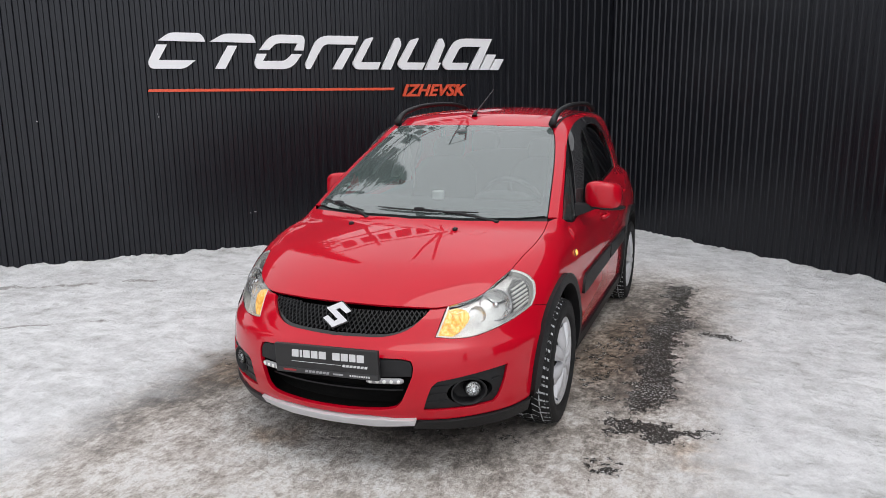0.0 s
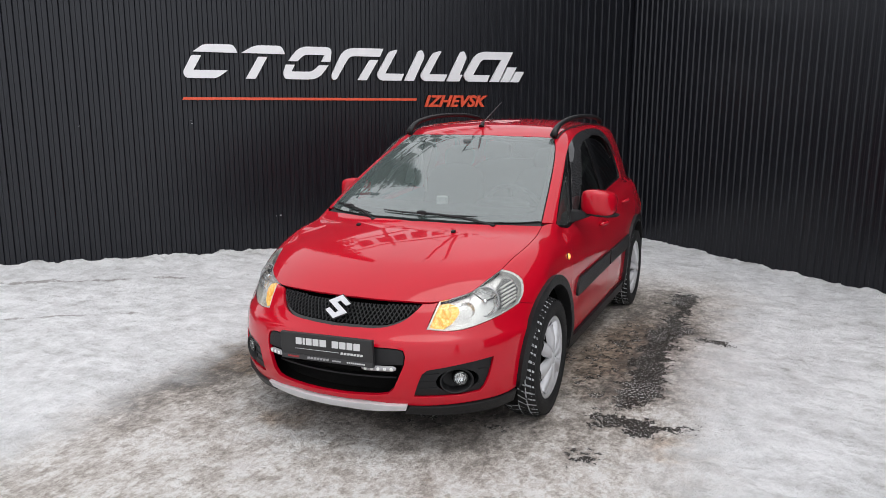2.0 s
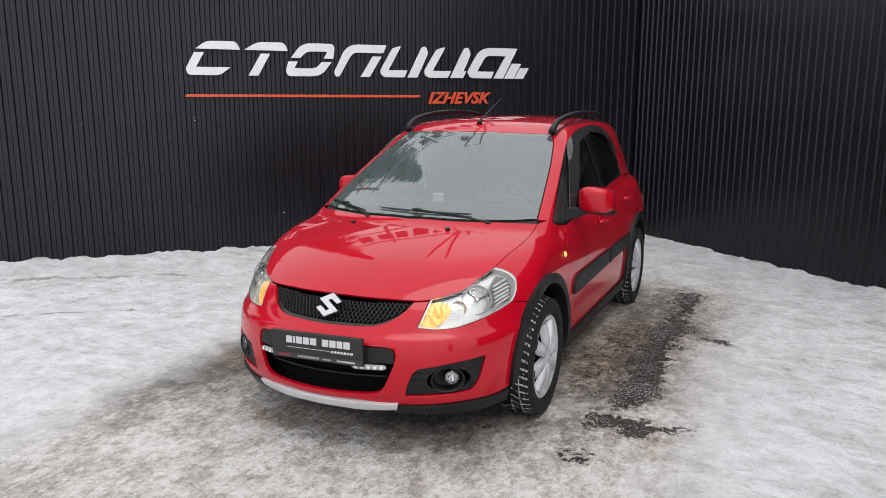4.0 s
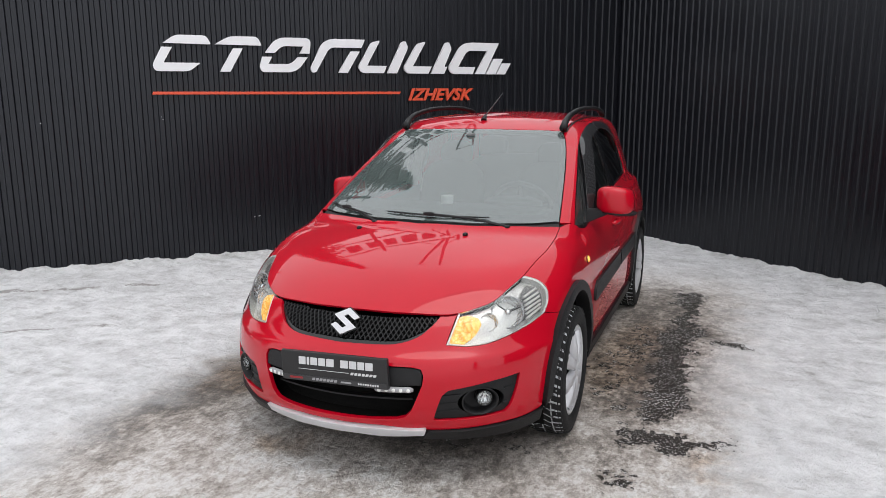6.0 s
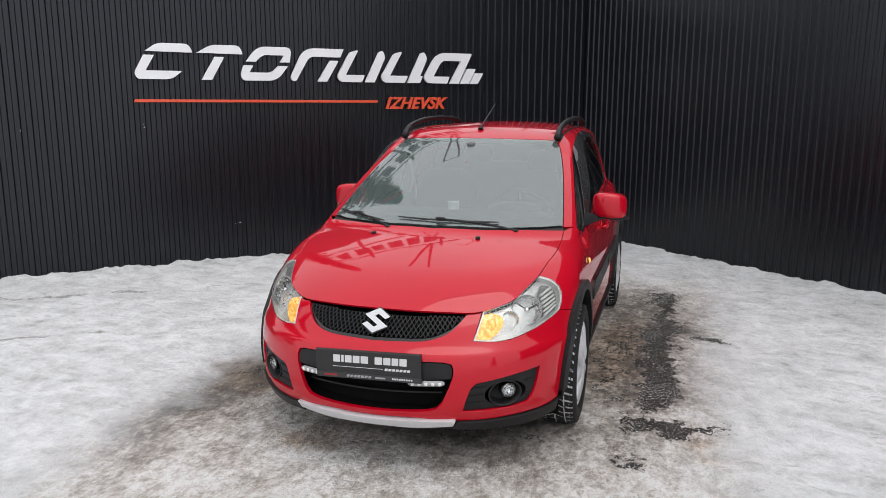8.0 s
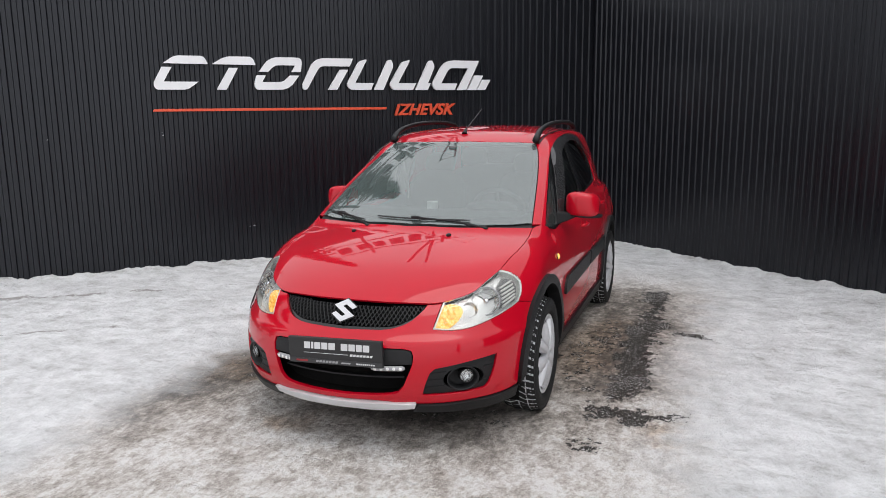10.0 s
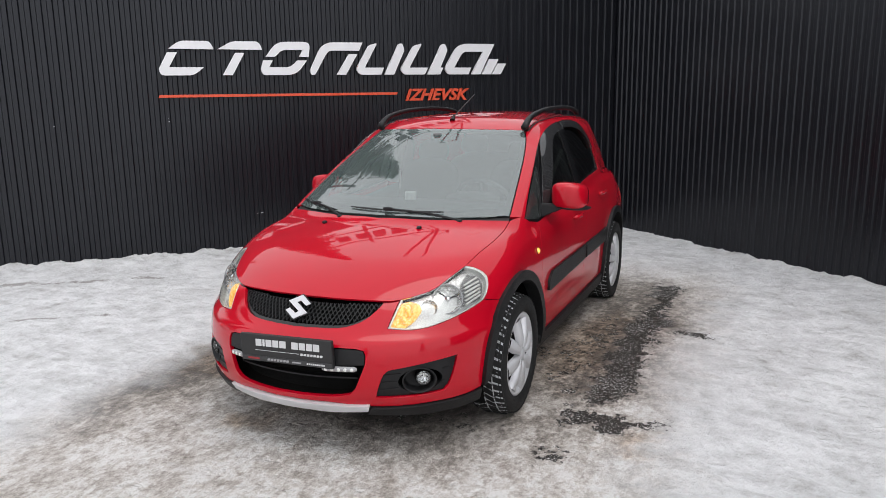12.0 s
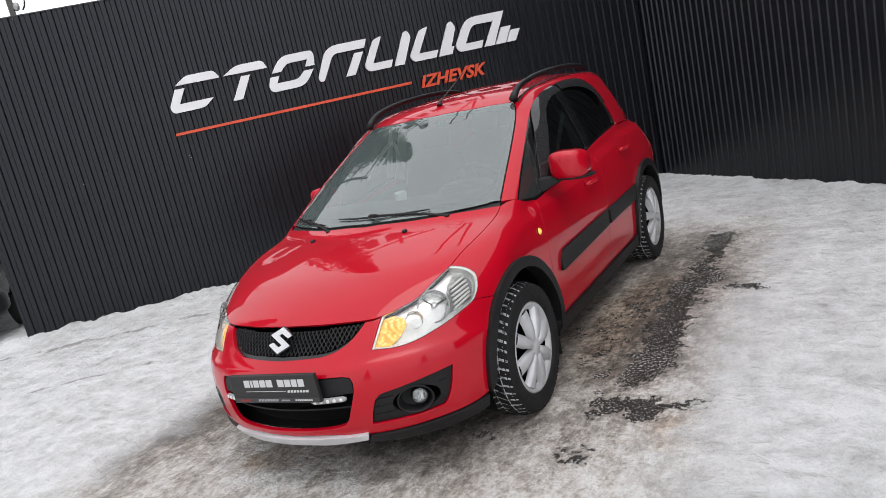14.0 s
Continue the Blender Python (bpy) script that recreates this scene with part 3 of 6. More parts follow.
def pane_material(name, tint, veil, ior=1.5, haze=(0.45, 0.48, 0.48)):
    """A thin pane: tinted see-through, gloss by angle, a pale diffuse veil for dust and painted-in sky glare."""
    m = bpy.data.materials.new(name)
    m.use_nodes = True
    nt = m.node_tree
    nt.nodes.clear()
    out = nt.nodes.new("ShaderNodeOutputMaterial")
    tr = nt.nodes.new("ShaderNodeBsdfTransparent")
    tr.inputs[0].default_value = (*tint, 1)
    df = nt.nodes.new("ShaderNodeBsdfDiffuse")
    df.inputs[0].default_value = (*haze, 1)
    nz = noise_node(nt, 4.0, 5.0)
    mr = nt.nodes.new("ShaderNodeMapRange")
    mr.inputs["To Min"].default_value, mr.inputs["To Max"].default_value = veil * 0.9, veil * 1.1
    nt.links.new(nz.outputs["Fac"], mr.inputs["Value"])
    m1 = nt.nodes.new("ShaderNodeMixShader")
    nt.links.new(mr.outputs[0], m1.inputs[0])
    nt.links.new(tr.outputs[0], m1.inputs[1])
    nt.links.new(df.outputs[0], m1.inputs[2])
    gl = nt.nodes.new("ShaderNodeBsdfGlossy")
    gl.inputs["Roughness"].default_value = 0.015
    fr = nt.nodes.new("ShaderNodeFresnel")
    fr.inputs["IOR"].default_value = ior
    m2 = nt.nodes.new("ShaderNodeMixShader")
    nt.links.new(fr.outputs[0], m2.inputs[0])
    nt.links.new(m1.outputs[0], m2.inputs[1])
    nt.links.new(gl.outputs[0], m2.inputs[2])
    nt.links.new(m2.outputs[0], out.inputs["Surface"])
    return m


def tread_snow_material():
    m, nt, b = nodes_of("snow_packed_tread")
    nz = noise_node(nt, 42, 5.0, 0.65)
    rp = ramp(nt, nz.outputs["Fac"], [(0.40, (0.02, 0.02, 0.021)), (0.50, (0.55, 0.56, 0.58))])
    nt.links.new(rp.outputs[0], b.inputs["Base Color"])
    b.inputs["Roughness"].default_value = 0.75
    bump(nt, b, nz.outputs["Fac"], 0.8, 0.01)
    return m


def amber_material():
    m, nt, b = nodes_of("lit_amber_bulb")
    tc = nt.nodes.new("ShaderNodeTexCoord")
    v = nt.nodes.new("ShaderNodeTexVoronoi")
    v.inputs["Scale"].default_value = 60
    nt.links.new(tc.outputs["Object"], v.inputs["Vector"])
    rp = ramp(nt, v.outputs["Distance"], [(0.10, (0.98, 0.72, 0.26)), (0.45, (0.92, 0.52, 0.09)), (0.75, (0.80, 0.36, 0.05))])
    nt.links.new(rp.outputs[0], b.inputs["Base Color"])
    nt.links.new(rp.outputs[0], b.inputs["Emission Color"])
    bump(nt, b, v.outputs["Distance"], 0.5, 0.004)
    b.inputs["Emission Strength"].default_value = 0.40
    b.inputs["Roughness"].default_value = 0.2
    return m


PAINT = paint_material()
BLACK = plain("black_textured_plastic", (0.0085, 0.0085, 0.0095), 0.48, vary=0.25, scale=30, bumps=0.35, spec=0.32)
GLOSS_BLACK = plain("gloss_black_plastic", (0.005, 0.005, 0.0055), 0.22, vary=0.2, scale=12, coat=0.3)
# near-black for recesses and hidden parts: their shade is in the colour
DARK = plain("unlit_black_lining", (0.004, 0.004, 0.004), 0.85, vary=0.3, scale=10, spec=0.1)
SILVER = plain("satin_silver_paint", (0.66, 0.66, 0.68), 0.38, 0.35, vary=0.06, scale=8)
COVER = plain("silver_wheel_cover", (0.60, 0.60, 0.62), 0.4, 0.35, vary=0.08, scale=9)
BADGE_SILVER = plain("bright_silver", (0.60, 0.60, 0.62), 0.36, 0.15, vary=0.02, scale=3)
CHROME = plain("chrome", (0.82, 0.82, 0.84), 0.07, 1.0, vary=0.04, scale=8)


def facet_material(name, col, rough, metal, cells, strength):
    """Bright lamp plastic pressed in small facets."""
    m, nt, b = nodes_of(name)
    tc = nt.nodes.new("ShaderNodeTexCoord")
    mp = nt.nodes.new("ShaderNodeMapping")
    mp.inputs["Scale"].default_value = (1.0, 1.0, 0.55)
    nt.links.new(tc.outputs["Object"], mp.inputs["Vector"])
    v = nt.nodes.new("ShaderNodeTexVoronoi")
    v.inputs["Scale"].default_value = cells
    nt.links.new(mp.outputs[0], v.inputs["Vector"])
    nz = noise_node(nt, 22, 4.0)
    rp = ramp(nt, nz.outputs["Fac"], [(0.35, tuple(c * 0.75 for c in col)), (0.65, col)])
    nt.links.new(rp.outputs[0], b.inputs["Base Color"])
    b.inputs["Roughness"].default_value, b.inputs["Metallic"].default_value = rough, metal
    bump(nt, b, v.outputs["Distance"], strength, 0.006)
    return m


REFLECTOR = facet_material("faceted_reflector", (0.82, 0.83, 0.84), 0.10, 0.95, 110, 0.8)
POCKET = facet_material("faceted_lamp_pocket", (0.80, 0.80, 0.77), 0.18, 0.45, 110, 0.22)
LAMP_GREY = plain("lamp_housing_silver", (0.74, 0.74, 0.71), 0.28, 0.12, vary=0.06, scale=16)
LAMP_DARK = plain("lamp_trim_grey", (0.16, 0.16, 0.155), 0.3, 0.3, vary=0.1, scale=20)
RUBBER = plain("tyre_rubber", (0.010, 0.010, 0.0105), 0.7, vary=0.35, scale=14, bumps=0.3, spec=0.3)
TREAD_SNOW = tread_snow_material()
AMBER = amber_material()
ORANGE_LENS = plain("amber_lens", (0.80, 0.30, 0.04), 0.2, vary=0.1, scale=30, coat=0.5)
# the pale green veil paints in sky glare on top of thin dust
WINDSCREEN = pane_material("windscreen_glass", (0.74, 0.84, 0.81), 0.15, 2.65, (0.50, 0.62, 0.60))
TINTED = pane_material("tinted_side_glass", (0.035, 0.04, 0.04), 0.003, 1.5)
FRONT_TINT = pane_material("front_side_glass", (0.09, 0.11, 0.105), 0.003, 1.45)
CLEAR_SIDE = pane_material("quarter_glass", (0.75, 0.82, 0.80), 0.06, 1.5)
LENS = pane_material("clear_lamp_lens", (0.95, 0.96, 0.96), 0.035, 1.45, (0.7, 0.7, 0.7))
# grey veil here imitates the sky mirrored in the visor
SMOKE = pane_material("smoked_deflector", (0.05, 0.05, 0.055), 0.06, 1.75, (0.42, 0.42, 0.44))
PANES = (WINDSCREEN, TINTED, FRONT_TINT, CLEAR_SIDE, LENS, SMOKE)
DASH = plain("charcoal_dashboard", (0.045, 0.048, 0.05), 0.65, vary=0.2, scale=20, bumps=0.3)
CLOTH = plain("grey_seat_cloth", (0.13, 0.13, 0.13), 0.9, vary=0.25, scale=60)
TAIL_RED = plain("red_lamp_lens", (0.35, 0.01, 0.012), 0.15, vary=0.2, scale=20, coat=0.6)
WHITE_LID = plain("white_plastic", (0.9, 0.9, 0.91), 0.3, vary=0.03)
PLATE_BLACK = plain("plate_black", (0.014, 0.014, 0.015), 0.4, vary=0.2, scale=10)
PLATE_WHITE = plain("plate_white_print", (0.60, 0.60, 0.61), 0.5, vary=0.04)
PLATE_GREY = plain("plate_grey_print", (0.30, 0.30, 0.31), 0.5, vary=0.1)
ASH_RED = plain("dark_red_print", (0.28, 0.02, 0.025), 0.5, vary=0.1)

car = tagged(new("car"), "red compact crossover car with black plastic cladding parked on snow", "car")
car.matrix_world = pose(*CAR_AT, 0, 0, 0, CAR_YAW)
LEFT, RIGHT = 1, -1
AXIS_Y = 0.95


def bend(*pts, step=0.02):
    """A smooth 3D curve through points, without its last one."""
    p = np.array(pts, float)
    if len(p) == 2:
        n = max(1, int(np.linalg.norm(p[1] - p[0]) / step))
        return [tuple(p[0] + (p[1] - p[0]) * k / n) for k in range(n)]
    q = np.vstack([2 * p[0] - p[1], p, 2 * p[-1] - p[-2]])
    out = []
    for i in range(1, len(q) - 2):
        a, b, c, d = q[i - 1:i + 3]
        n = max(1, int(np.linalg.norm(c - b) / step))
        for k in range(n):
            t = k / n
            out.append(tuple(0.5 * (2 * b + (c - a) * t + (2 * a - 5 * b + 4 * c - d) * t * t + (3 * b - a - 3 * c + d) * t ** 3)))
    return out


def arc_yz(y, z, r, a0, a1, x=0.845, n=20):
    """An arc in the side view; degrees from straight back, up positive. Without its last point."""
    return [(x, y + r * math.cos(radians(a0 + (a1 - a0) * k / n)), z + r * math.sin(radians(a0 + (a1 - a0) * k / n))) for k in range(n)]


def ellipse_xz(x, z, rx, rz, n=28):
    return [(x + rx * math.cos(2 * math.pi * k / n), float(nose_y(x + rx * math.cos(2 * math.pi * k / n), z + rz * math.sin(2 * math.pi * k / n))), z + rz * math.sin(2 * math.pi * k / n)) for k in range(n)]


def inside(poly, pts):
    x, y = pts[:, 0], pts[:, 1]
    hit = np.zeros(len(pts), bool)
    a = np.asarray(poly)
    for (x0, y0), (x1, y1) in zip(a, np.roll(a, -1, 0)):
        c = (y0 > y) != (y1 > y)
        with np.errstate(divide="ignore", invalid="ignore"):
            hit ^= c & (x < (x1 - x0) * (y - y0) / (y1 - y0) + x0)
    return hit


def inset_poly(a, d):
    a = np.asarray(a)
    area = 0.5 * np.sum(a[:, 0] * np.roll(a[:, 1], -1) - np.roll(a[:, 0], -1) * a[:, 1])
    e = np.roll(a, -1, 0) - a
    n = np.stack([-e[:, 1], e[:, 0]], 1) / np.maximum(np.linalg.norm(e, axis=1, keepdims=True), 1e-9) * np.sign(area)
    m = n + np.roll(n, 1, 0)
    m /= np.maximum(np.linalg.norm(m, axis=1, keepdims=True), 0.5)
    return a + m * d


class Wrap:
    """Unrolls the nose about an upright axis."""

    def flat(self, p):
        p = np.asarray(p)
        return np.stack([np.arctan2(p[:, 0], AXIS_Y - p[:, 1]) * 0.85, p[:, 2]], 1)

    def skin(self, q):
        u = q[:, 0] / 0.85
        out = np.stack([np.sin(u), -np.cos(u), 0 * u], 1)
        p = np.stack([0.5 * np.sin(u), AXIS_Y - 0.5 * np.cos(u), q[:, 1]], 1)
        return cast(p, -out, 0.9)


class Along:
    """Looks along a way."""

    def __init__(self, way):
        w = np.array(way, float)
        self.w = w / np.linalg.norm(w)
        ref = np.array((0, 1, 0)) if abs(self.w[1]) < 0.7 else np.array((1, 0, 0))
        self.a = ref - self.w * (ref @ self.w)
        self.a /= np.linalg.norm(self.a)
        self.b = np.cross(self.w, self.a)

    def flat(self, p):
        p = np.asarray(p)
        self.mid = float((p @ self.w).mean())
        return np.stack([p @ self.a, p @ self.b], 1)

    def skin(self, q):
        p = q[:, :1] * self.a + q[:, 1:2] * self.b + self.mid * self.w
        return cast(p, self.w, 0.8)


def panel(name, outline, material, view, holes=(), step=0.035, gap=0.0022, lift=0.0, rim=0.014, parent=None, label="", both=False, keep=False):
    """A piece of skin cut out by an outline: its face, at a height over the shape, and a turned-in edge. both: one for each side."""
    loops = [snap(np.array(outline))] + [snap(np.array(h)) for h in holes]
    flat = [view.flat(loops[0])]
    mid = view.mid if isinstance(view, Along) else 0
    for h in loops[1:]:
        flat.append(view.flat(h))
    if isinstance(view, Along):
        view.mid = mid
    flat = [inset_poly(a, gap if i == 0 else -gap) for i, a in enumerate(flat)]
    lo, hi = flat[0].min(0), flat[0].max(0)
    gx, gy = np.meshgrid(np.arange(lo[0] + step / 2, hi[0], step), np.arange(lo[1] + step / 2, hi[1], step))
    grid = np.stack([gx.ravel(), gy.ravel()], 1)
    ok = inside(flat[0], grid)
    edge_pts = np.concatenate(flat)
    for h in flat[1:]:
        ok &= ~inside(h, grid)
    grid = grid[ok]
    if len(grid):
        far = np.min(np.linalg.norm(grid[:, None] - edge_pts[None], axis=2), axis=1) > step * 0.42
        grid = grid[far]
    pts = np.concatenate([edge_pts, grid]) if len(grid) else edge_pts
    edges, start = [], 0
    for a in flat:
        n = len(a)
        edges += [(start + i, start + (i + 1) % n) for i in range(n)]
        start += n
    vs, es, fs, vo, _, _ = delaunay_2d_cdt([Vector(p) for p in pts], edges, [], 0, 1e-6)
    q = np.array([tuple(v) for v in vs])
    tri = np.array([f for f in fs if len(f) == 3])
    cen = q[tri].mean(1)
    ok = inside(flat[0], cen)
    for h in flat[1:]:
        ok &= ~inside(h, cen)
    tri = tri[ok]
    p = view.skin(q)
    nrm = slope(p)
    if callable(lift):
        p = p + nrm * lift(p)[:, None]
        up = np.zeros_like(p)
        fc = np.cross(p[tri[:, 1]] - p[tri[:, 0]], p[tri[:, 2]] - p[tri[:, 0]])
        fc *= np.sign((fc * nrm[tri].mean(1)).sum(1))[:, None]
        for k in range(3):
            np.add.at(up, tri[:, k], fc)
        nrm = up / np.maximum(np.linalg.norm(up, axis=1, keepdims=True), 1e-12)
    else:
        p = p + nrm * lift
    # faces look outwards
    fn = np.cross(p[tri[:, 1]] - p[tri[:, 0]], p[tri[:, 2]] - p[tri[:, 0]])
    flip = (fn * nrm[tri].mean(1)).sum(1) < 0
    tri[flip] = tri[flip][:, ::-1]
    # turned-in edge, on its own vertices
    count = {}
    for f in tri:
        for a, b in ((f[0], f[1]), (f[1], f[2]), (f[2], f[0])):
            count[(int(a), int(b))] = 1
    border = [(a, b) for a, b in count if (b, a) not in count]
    verts, normals, faces = list(p), list(nrm), [tuple(f) for f in tri]
    if rim:
        sums = {}
        for a, b in border:
            e = p[b] - p[a]
            o = np.cross(e, nrm[a] + nrm[b])
            o = o / max(np.linalg.norm(o), 1e-9)
            for v in (a, b):
                sums[v] = sums.get(v, 0) + o
        at = {}
        for v, o in sums.items():
            o = o / max(np.linalg.norm(o), 1e-9)
            at[v] = len(verts)
            verts += [p[v] + o * 0.0012 - nrm[v] * 0.0015, p[v] - nrm[v] * rim]
            normals += [o, o]
        for a, b in border:
            m1 = len(verts)
            faces += [(b, a, at[a], at[b]), (at[b], at[a], at[a] + 1, at[b] + 1)]
    made = []
    verts, normals = np.array(verts), np.array(normals)
    for sgn in ((1, -1) if both else (1,)):
        flipx = np.array((sgn, 1, 1))
        ob = mesh_object(name, verts * flipx, faces if sgn == 1 else [f[::-1] for f in faces], material, parent if parent is not None else car, label, normals=normals * flipx)
        ob.visible_shadow = material not in PANES
        made.append(ob)
    return made if both else made[0]


def mirrored(pts):
    """The outline of one half carried on over the middle line."""
    return list(pts) + [(-x, y, z) for x, y, z in reversed(pts) if abs(x) > 0.004]


def on_nose(x, z):
    return (x, float(nose_y(x, z)), z)


NOSE_VIEW = Wrap()
SIDE_VIEW = Along((-1, 0, -0.15))
FRONT_HUB, REAR_HUB, HUB_Z, ARCH = 0.905, 3.425, 0.318, 0.422

# hood and its lines
LAMP_TOP = [(0.468, 0.276, 0.740), (0.53, 0.325, 0.757), (0.590, 0.395, 0.777), (0.63, 0.49, 0.815), (0.668, 0.600, 0.852)]
HOOD_SIDE = [(0.668, 0.600, 0.852), (0.69, 0.74, 0.895), (0.708, 0.87, 0.925), (0.712, 1.02, 0.962), (0.708, 1.150, 0.992)]
hood_half = bend((0, 0.181, 0.741), (0.2, 0.195, 0.741), (0.40, 0.24, 0.738), (0.468, 0.276, 0.740)) + bend(*LAMP_TOP) + bend(*HOOD_SIDE) \
    + bend((0.708, 1.150, 0.992), (0.55, 1.064, 1.003), (0.3, 0.971, 1.003), (0, 0.934, 0.993)) + [(0, 0.934, 0.993)]
panel("hood", mirrored(hood_half), PAINT, Along((0, 0.35, -1)), step=0.035, label="glossy red hood")

# front bumper with openings for grille, intake and fog lamps
GRILLE = mirrored(bend((0.0, 0.172, 0.733), (0.2, 0.192, 0.733), (0.402, 0.252, 0.733)) + bend((0.402, 0.252, 0.733), (0.378, 0.21, 0.695), (0.33, 0.15, 0.655), (0.245, 0.10, 0.633), (0.12, 0.08, 0.624), (0, 0.07, 0.622)) + [(0, 0.07, 0.622)])
INTAKE = mirrored(bend((0, 0.01, 0.552), (0.2, 0.03, 0.552), (0.34, 0.07, 0.548)) + bend((0.34, 0.07, 0.548), (0.372, 0.08, 0.54), (0.382, 0.08, 0.515), (0.378, 0.08, 0.48), (0.335, 0.05, 0.36), (0.315, 0.04, 0.335), (0.28, 0.03, 0.325), (0.15, 0.01, 0.318), (0, 0, 0.316)) + [(0, 0, 0.316)])
FOG = bend((0.426, 0.09, 0.320), (0.440, 0.09, 0.37), (0.462, 0.1, 0.43), (0.482, 0.11, 0.448), (0.53, 0.15, 0.456)) + bend((0.53, 0.15, 0.456), (0.62, 0.22, 0.470), (0.728, 0.337, 0.485)) \
    + bend((0.728, 0.337, 0.485), (0.715, 0.32, 0.41), (0.70, 0.295, 0.345), (0.685, 0.28, 0.323)) + bend((0.685, 0.28, 0.323), (0.55, 0.17, 0.318), (0.426, 0.09, 0.318))
FOG_R = [(-x, y, z) for x, y, z in FOG][::-1]
LAMP_LOW = [(0.452, 0.168, 0.630), (0.54, 0.21, 0.623), (0.62, 0.278, 0.628), (0.70, 0.39, 0.653), (0.755, 0.49, 0.683), (0.782, 0.548, 0.704)]
bumper_half = bend((0, 0.175, 0.737), (0.2, 0.19, 0.737), (0.40, 0.235, 0.734), (0.465, 0.27, 0.735)) + bend((0.465, 0.27, 0.735), (0.452, 0.168, 0.630)) + bend(*LAMP_LOW) \
    + bend((0.782, 0.548, 0.704), (0.832, 0.652, 0.682)) + arc_yz(FRONT_HUB, HUB_Z, ARCH, 122, 184, 0.83) \
    + bend((0.79, 0.475, 0.288), (0.756, 0.40, 0.275), (0.61, 0.229, 0.268), (0.36, 0.075, 0.270)) + bend((0.36, 0.075, 0.272), (0.2, 0.03, 0.288), (0, 0.01, 0.288)) + [(0, 0.01, 0.288)]
bumper = panel("front_bumper", mirrored(bumper_half), PAINT, NOSE_VIEW, holes=(GRILLE, INTAKE, FOG, FOG_R), step=0.028, rim=0.02, label="glossy red front bumper")

# lower valance and skid plate
for s in (LEFT, RIGHT):
    low = bend((0.398, 0.09, 0.268), (0.61, 0.229, 0.266), (0.756, 0.40, 0.272), (0.787, 0.465, 0.285)) + bend((0.790, 0.475, 0.287), (0.790, 0.475, 0.222)) + bend((0.790, 0.475, 0.220), (0.745, 0.42, 0.216), (0.58, 0.25, 0.217), (0.37, 0.10, 0.220)) + bend((0.37, 0.10, 0.220), (0.398, 0.09, 0.268))
    panel("valance", [(s * x, y, z) for x, y, z in low][::s], BLACK, NOSE_VIEW, lift=0.012, rim=0.05, step=0.03)
skid = mirrored(bend((0, 0.01, 0.284), (0.2, 0.03, 0.284), (0.394, 0.085, 0.281)) + bend((0.394, 0.085, 0.281), (0.380, 0.095, 0.247)) + bend((0.380, 0.095, 0.247), (0.30, 0.07, 0.241), (0.2, 0.05, 0.236), (0.1, 0.035, 0.241), (0, 0.03, 0.240)) + [(0, 0.03, 0.240)])
panel("skid_plate", skid, SILVER, NOSE_VIEW, lift=0.016, rim=0.06, step=0.025, label="silver skid plate under the bumper")

# fenders
fender = bend(*LAMP_TOP[-1:], (0.72, 0.625, 0.835), (0.765, 0.635, 0.80)) + bend((0.765, 0.635, 0.80), (0.782, 0.60, 0.745), (0.782, 0.548, 0.704)) + bend((0.782, 0.548, 0.704), (0.832, 0.652, 0.682)) \
    + arc_yz(FRONT_HUB, HUB_Z, ARCH, 122, 2) + bend((0.84, 1.327, 0.33), (0.845, 1.335, 0.60), (0.843, 1.338, 0.70), (0.825, 1.36, 0.86), (0.79, 1.40, 0.945)) \
    + bend((0.79, 1.40, 0.945), (0.765, 1.29, 0.972), (0.745, 1.215, 1.0)) + bend((0.745, 1.215, 1.0), (0.708, 1.152, 0.993)) + bend(*HOOD_SIDE[::-1])
panel("front_fender", fender, PAINT, Along((-0.75, 0.2, -0.62)), both=True, step=0.03, label="glossy red front fender")

# doors, quarter, sill
DOOR_CUT = [(0.84, 2.335, 0.30), (0.845, 2.36, 0.5), (0.843, 2.43, 0.72), (0.82, 2.475, 0.88), (0.77, 2.485, 1.035)]
fdoor = bend((0.84, 1.327, 0.30), (0.845, 1.335, 0.60), (0.843, 1.338, 0.70), (0.825, 1.36, 0.86), (0.79, 1.40, 0.945)) + bend((0.79, 1.40, 0.945), (0.785, 1.53, 0.945)) + bend((0.785, 1.53, 0.945), (0.776, 2.0, 0.99), (0.77, 2.485, 1.035)) + bend(*DOOR_CUT[::-1]) + bend((0.84, 2.335, 0.30), (0.84, 1.327, 0.30))
rdoor = bend(*DOOR_CUT) + bend((0.77, 2.485, 1.035), (0.765, 2.85, 1.065), (0.76, 3.235, 1.085)) + bend((0.76, 3.235, 1.085), (0.80, 3.30, 0.96), (0.83, 3.27, 0.82), (0.84, 3.22, 0.69)) + arc_yz(REAR_HUB, HUB_Z, ARCH, 117, 182) + bend((0.84, 2.995, 0.30), (0.84, 2.335, 0.30))
front_doors = panel("front_door", fdoor, PAINT, SIDE_VIEW, both=True, step=0.04, label="glossy red front door")
rear_doors = panel("rear_door", rdoor, PAINT, SIDE_VIEW, both=True, step=0.04, label="glossy red rear door")
quarter = bend((0.76, 3.235, 1.085), (0.80, 3.30, 0.96), (0.83, 3.27, 0.82), (0.84, 3.22, 0.69)) + arc_yz(REAR_HUB, HUB_Z, ARCH, 117, 35) + bend((0.83, 3.79, 0.565), (0.80, 3.88, 0.60), (0.72, 4.02, 0.62)) + bend((0.70, 4.02, 0.65), (0.68, 3.96, 0.85), (0.665, 3.84, 1.065)) + bend((0.665, 3.84, 1.065), (0.74, 3.6, 1.08), (0.76, 3.235, 1.085))
panel("rear_quarter", quarter, PAINT, Along((-0.94, -0.3, -0.1)), both=True, step=0.045, label="glossy red rear quarter panel")
